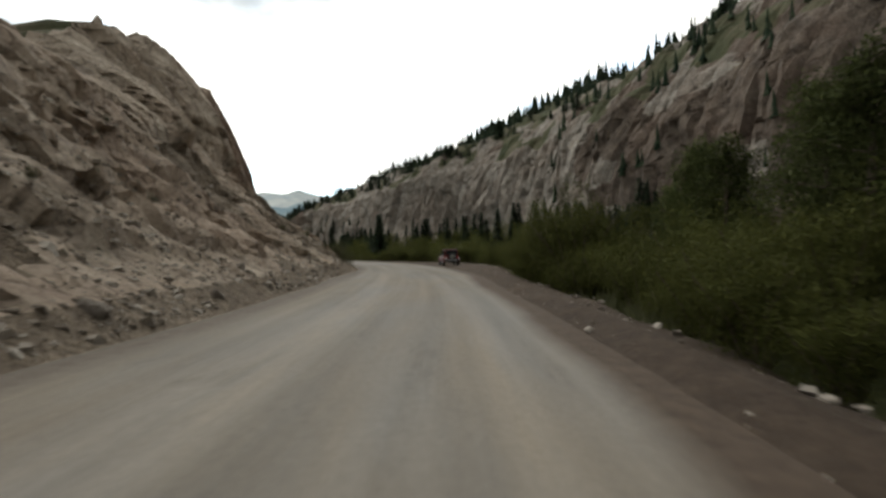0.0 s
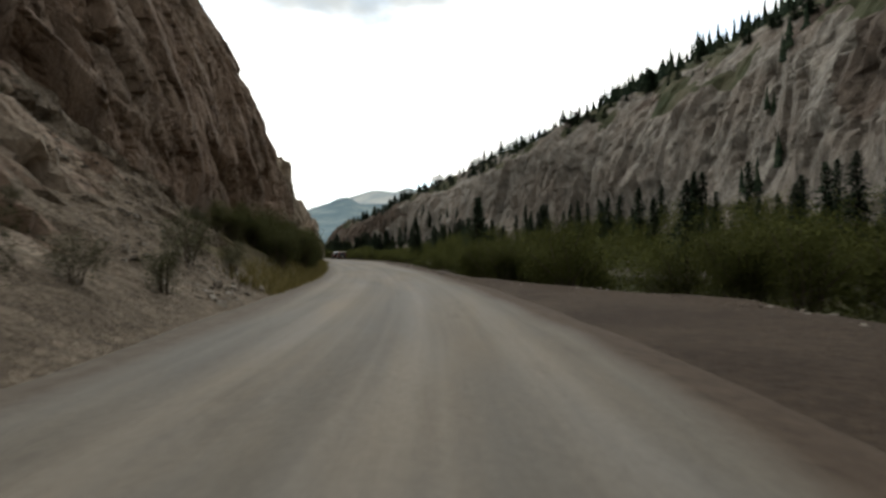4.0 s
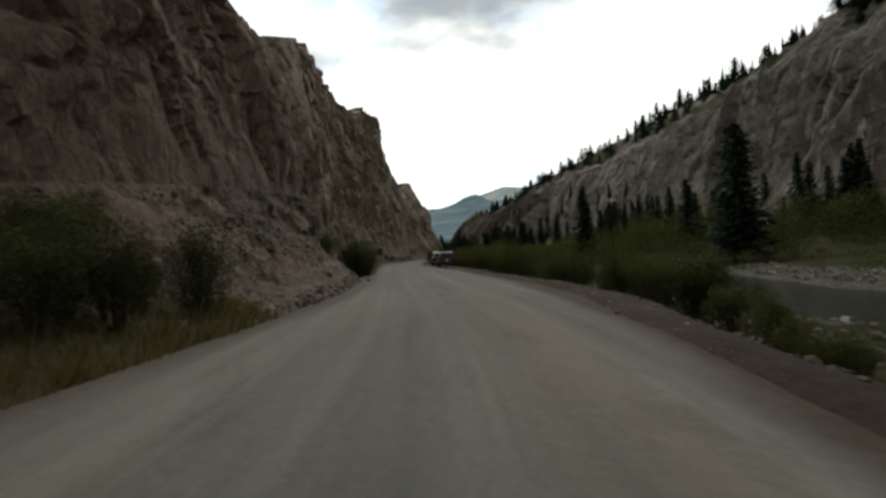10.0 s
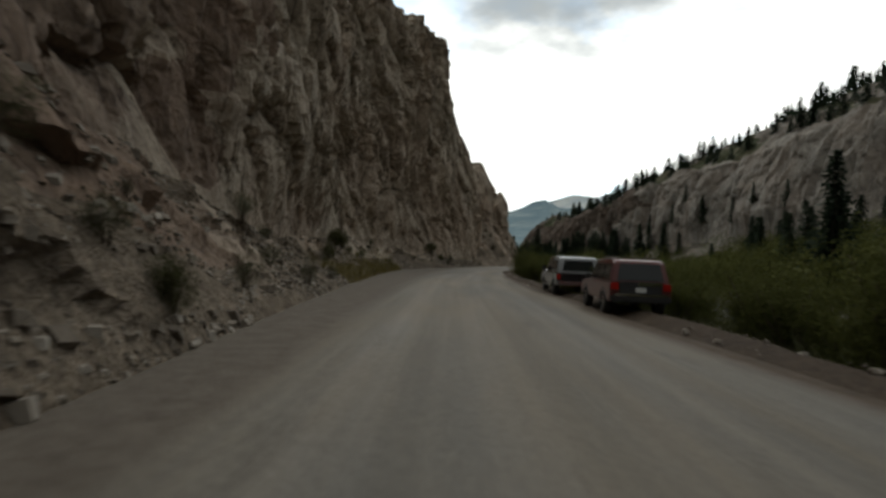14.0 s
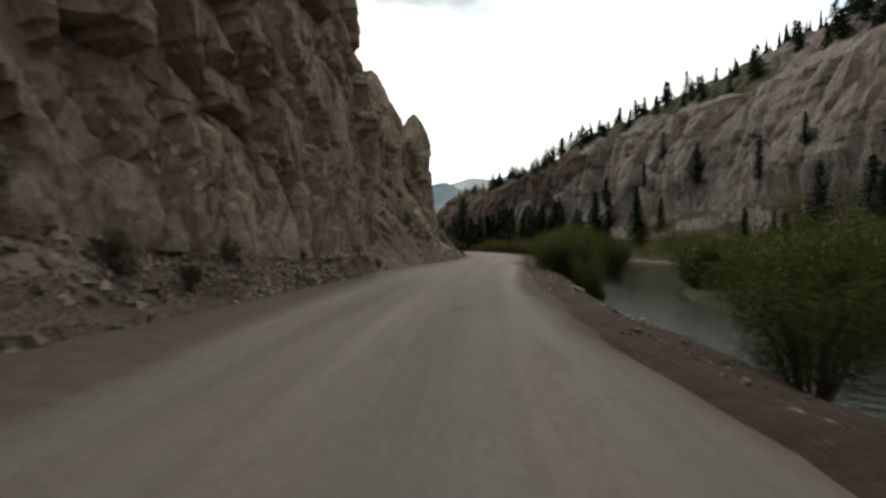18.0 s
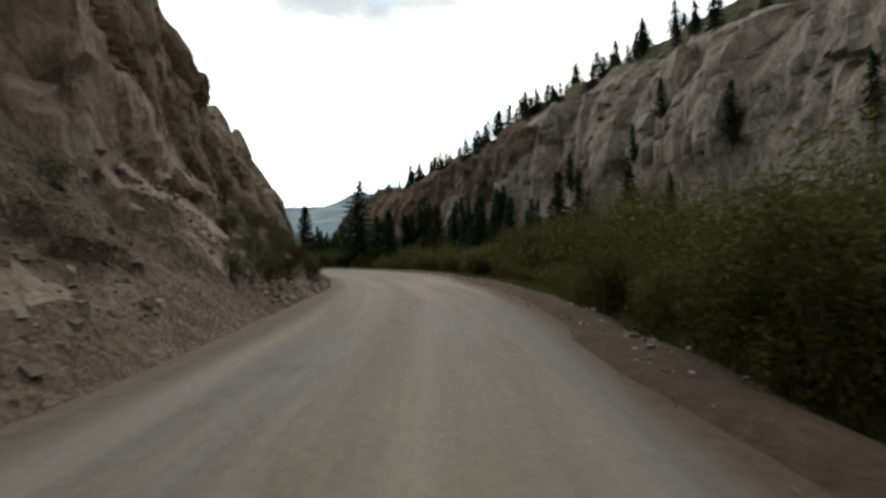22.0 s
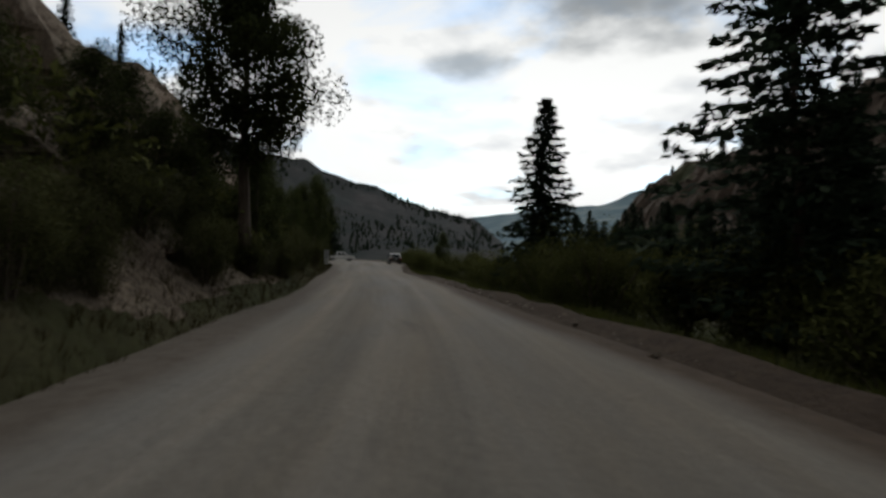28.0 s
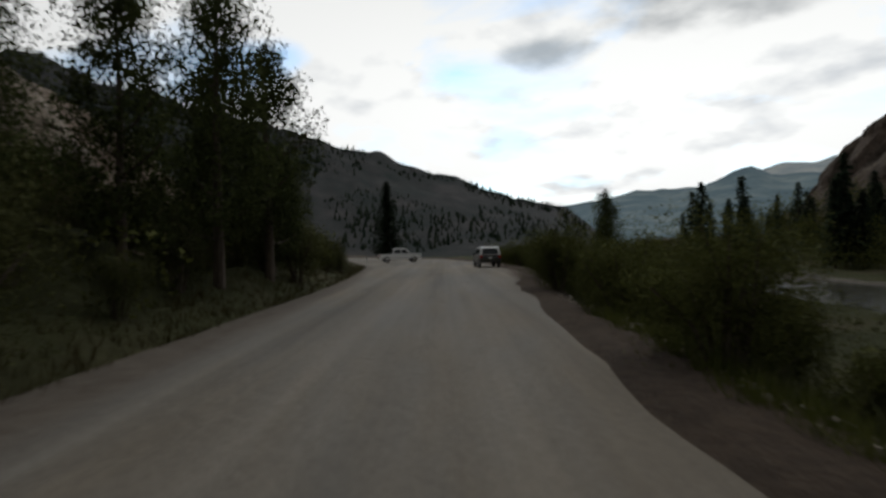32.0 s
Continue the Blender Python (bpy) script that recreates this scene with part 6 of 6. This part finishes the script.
def park(root, s, d, turn=0.0, z=None):
    x, y = at(s, d)
    root.matrix_world = pose(float(x), float(y), z if z is not None else 0.0, 0, 0, heading(s) + turn)
    return root


park(offroader(), 64.3, 5.05, -2, z=-0.03)
park(wagon("station_wagon", "dark maroon station wagon with a roof rack parked on the shoulder", MAROON, MAROON, True), 207.2, 5.5, -2, z=-0.05)
park(pickup("pickup_truck", "black pickup with a silver canopy and slatted chrome grille", BLACKP, True), 216.2, 5.4, -1, z=-0.05)
park(pickup("pickup_truck", "white crew-cab pickup parked across the turnout", WHITEP, False), 494.5, -5.6, -78, z=0.02)
park(wagon("station_wagon", "dark car with a white roof parked at the road edge", DARKBLUE, WHITEP, False), 469.0, 3.8, 4, z=0.0)

# ---------------------------------------------------------------- marker sign at the road's edge
sign = thing("marker_sign", "grey and white marker boards on a thin roadside post", "sign")
part("post", slab(-0.03, 0.03, -0.03, 0.03, -0.3, 1.95, 0.006), BARK, sign)
for x0, x1, z0, z1, m in ((-0.20, -0.015, 1.30, 1.98, SILVER), (0.0, 0.19, 1.32, 2.0, SILVER), (-0.11, -0.01, 0.84, 1.29, WHITEP), (0.05, 0.155, 0.86, 1.31, WHITEP)):
    part("board", slab(x0, x1, -0.052, -0.034, z0, z1, 0.003), m, sign)
x, y = at(420.7, -4.6)
sign.matrix_world = pose(float(x), float(y), ground_z(420.7, -4.6), 0, 2, heading(420.7))
marker = thing("marker_post", "short white marker post at the road's edge", "post")
part("post", slab(-0.05, 0.05, -0.04, 0.04, -0.2, 0.75, 0.01), WHITEP, marker)
part("cap", slab(-0.06, 0.06, -0.05, 0.05, 0.75, 0.82, 0.01), SILVER, marker)
x, y = at(476.0, -7.6)
marker.matrix_world = pose(float(x), float(y), 0.0, 0, 3, heading(476))


# ---------------------------------------------------------------- stones
def stone_mesh(seed, flat=0.7):
    r = np.random.default_rng(seed)
    bm = bmesh.new()
    bmesh.ops.create_icosphere(bm, subdivisions=2, radius=0.5)
    cuts = [(Vector(r.normal(size=3)).normalized(), r.uniform(0.22, 0.42)) for _ in range(9)]
    for v in bm.verts:
        for nrm, dist in cuts:
            over = v.co.dot(nrm) - dist
            if over > 0:
                v.co -= nrm * over * 0.95
        v.co.z *= flat
        v.co += Vector(r.normal(0, 0.008, 3))
    return bm


boulder_kinds = []
for k in range(5):
    bm = stone_mesh(300 + k)
    me = bpy.data.meshes.new("boulder"); bm.to_mesh(me); bm.free(); me.materials.append(STONE)
    boulder_kinds.append(tagged(new("boulder", me), "pale angular boulder lying at the road's edge", "boulder", "boulders"))
BOULDERS = [(134.6, 4.35, 0.75), (276.6, 4.0, 0.8), (283, 4.2, 0.5), (247.5, 4.7, 0.5), (33, 6.4, 1.1), (36, 6.8, 0.8), (40, 7.6, 0.9), (71, 9.8, 0.6), (78, 10.0, 0.7), (84, 9.8, 0.6), (103, 4.6, 0.5),
            (118, 5.0, 0.4), (176.5, -2.4, 0.6), (178.8, -2.9, 0.45), (180.5, -2.7, 0.35), (169, -4.2, 0.7), (12, -7.2, 0.9), (8, -7.8, 0.7), (18, -7.0, 0.6), (6, -9, 1.2), (24, -8.2, 1.0), (236, -9.4, 0.8),
            (228, -8.8, 0.9), (221, -7.8, 0.7), (276, -6.4, 0.5), (280, -6.6, 0.6), (308, -6.6, 0.6), (314, -7.0, 0.7), (325, -5.4, 0.4), (351, -4.6, 0.5), (349, -5.2, 0.7), (152, 6.2, 0.5)]
for s, d, w in BOULDERS:
    put(boulder_kinds[int(rng.integers(5))], s, d, w, rng.uniform(0, 6.28), 0.02 * w)
discard(*boulder_kinds)


def strew(name, label, spots, sizes, mat, seed):
    """Many small angular stones joined into one mesh."""
    r = np.random.default_rng(seed)
    base = np.array([(-1, -1, -1), (1, -1, -1), (1, 1, -1), (-1, 1, -1), (-0.8, -0.7, 1), (0.7, -0.8, 1), (0.8, 0.7, 1), (-0.7, 0.8, 1)], float) * 0.5
    quads = np.array([(0, 3, 2, 1), (4, 5, 6, 7), (0, 1, 5, 4), (1, 2, 6, 5), (2, 3, 7, 6), (3, 0, 4, 7)])
    n = len(spots)
    v = base[None] * r.uniform(0.65, 1.35, (n, 8, 3)) * (sizes[:, None, None] * np.stack([r.uniform(0.7, 1.4, n), r.uniform(0.7, 1.4, n), r.uniform(0.35, 0.8, n)], 1)[:, None, :])
    a, t = r.uniform(0, 6.28, n), r.normal(0, 0.4, n)
    ca, sa, ct, st = np.cos(a)[:, None], np.sin(a)[:, None], np.cos(t)[:, None], np.sin(t)[:, None]
    x, y, z = v[..., 0], v[..., 1], v[..., 2]
    y, z = y * ct - z * st, y * st + z * ct
    v = np.stack([x * ca - y * sa, x * sa + y * ca, z], -1) + spots[:, None, :]
    f = (quads[None] + 8 * np.arange(n)[:, None, None]).reshape(-1, 4)
    ob = mesh_part(name, v.reshape(-1, 3), f, mat, None)
    return tagged(ob, label, "stones", kind="stuff")


# scree stones on the slope above the road
i = np.clip(np.searchsorted(S4, rng.uniform(-15, 386, 38000)), 0, len(S4) - 1)
q = rng.uniform(0, 1, 38000) ** 1.4 * (NT - 1) + 1
j = np.floor(q).astype(int); w = q - j
sp = np.stack([CLIFF_X[i, j] * (1 - w) + CLIFF_X[i, j + 1] * w, CLIFF_Y[i, j] * (1 - w) + CLIFF_Y[i, j + 1] * w, CLIFF_Z[i, j] * (1 - w) + CLIFF_Z[i, j + 1] * w], -1)
keep = (S4[i] > -15) & (S4[i] < 392) & ((S4[i] < 88) | ((S4[i] > 152) & (S4[i] < 372)) | (q > 9)) & (vnoise(S4[i] / 7, q / 6, 0.0, 711) > -0.25)
sizes = 0.07 + np.where(S4[i] > 365, 0.1, 0.2) * rng.uniform(0, 1, 38000) ** 5
strew("scree_stones", "loose angular grey stones over the scree slope", sp[keep], sizes[keep], PEBBLE, 11)
# gravel windrow and stones along the shoulder
n_ = 6500
s = rng.uniform(-5, 470, n_)
b_ = tab(BANK_EDGE, s)[0]
d = np.maximum(b_ - 0.3 + rng.normal(0, 0.45, n_), tab(LANE_EDGE, s)[0] + rng.uniform(0.5, 1.2, n_))
x, y = at(s, d)
z = floor_z(s, d) + 0.05
strew("shoulder_stones", "small stones along the crumbling edge of the shoulder", np.stack([x, y, z], -1), 0.025 + 0.13 * rng.uniform(0, 1, n_) ** 6, PEBBLE, 12)
s = rng.uniform(108, 200, 5000)
d = tab(RIVER, s)[0] + rng.choice([-1, 1], 5000) * rng.uniform(7.5, 14, 5000)
ok = d > tab(BANK_EDGE, s)[0] + 2.5
x, y = at(s[ok], d[ok])
strew("bar_cobbles", "grey river cobbles on the gravel bar", np.stack([x, y, floor_z(s[ok], d[ok]) + 0.03], -1), 0.1 + 0.25 * rng.uniform(0, 1, ok.sum()) ** 3, PEBBLE, 13)


# ---------------------------------------------------------------- grass
def tufts(name, label, s, d, z, height, mat, seed, blades=7):
    r = np.random.default_rng(seed)
    n = len(s)
    x, y = at(s, d)
    c = np.repeat(np.stack([x, y, z - 0.03], -1), blades, 0)
    h = np.repeat(height, blades)[:, None]
    m = len(c)
    off = r.normal(0, 1, (m, 2)) * 0.22 * h
    tip = np.concatenate([off * 1.9, h * r.uniform(0.6, 1.1, (m, 1))], 1)
    a = r.uniform(0, 6.28, m)
    side = np.stack([np.cos(a), np.sin(a), 0 * a], -1) * 0.03 * np.maximum(h, 0.25)
    foot = c + np.concatenate([off * 0.5, np.zeros((m, 1))], 1)
    v = np.stack([foot - side, foot + side, c + tip], 1).reshape(-1, 3)
    ob = mesh_part(name, v, np.arange(3 * m).reshape(m, 3), mat, None)
    return tagged(ob, label, "grass", kind="stuff")


n_ = 3600
s = np.concatenate([rng.uniform(86, 156, n_), rng.uniform(216, 244, 1000), rng.uniform(366, 480, n_)])
e = tab(LEFT_EDGE, s)[0]
d = e - 0.3 - np.abs(rng.normal(0, 1.1, len(s)))
z = np.array([left_z(a, b2_) for a, b2_ in zip(s, d)])
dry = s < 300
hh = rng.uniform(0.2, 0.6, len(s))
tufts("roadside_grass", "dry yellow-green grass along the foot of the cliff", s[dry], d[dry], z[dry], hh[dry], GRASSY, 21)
# tufts under the trees take the colour darkened for shade
tufts("shaded_grass", "grass under the trees beside the road, coloured dark for their shade", s[~dry], d[~dry], z[~dry], 0.6 * hh[~dry], SHADE_TONED, 24)
n_ = 9000
s = rng.uniform(-10, 480, n_)
d = tab(BANK_EDGE, s)[0] + 0.7 + np.abs(rng.normal(0, 2.2, n_))
green = ((s > 325) | ((s > 104) & (s < 140)) | (vnoise(s / 8, d / 4, 0.0, 805) > 0.1)) & (np.abs(d - tab(RIVER, s)[0]) > 8)
s, d = s[green], d[green]
tufts("bank_grass", "green grass on the river bank", s, d, floor_z(s, d), rng.uniform(0.2, 0.65, len(s)), SAGE, 22)
n_ = 7000
s = rng.uniform(326, 432, n_)
d = tab(BANK_EDGE, s)[0] + 0.1 + np.abs(rng.normal(0, 1.5, n_))
tufts("verge_grass", "bright green grass verge beside the shoulder", s, d, floor_z(s, d), rng.uniform(0.15, 0.45, n_), VERGE, 23)
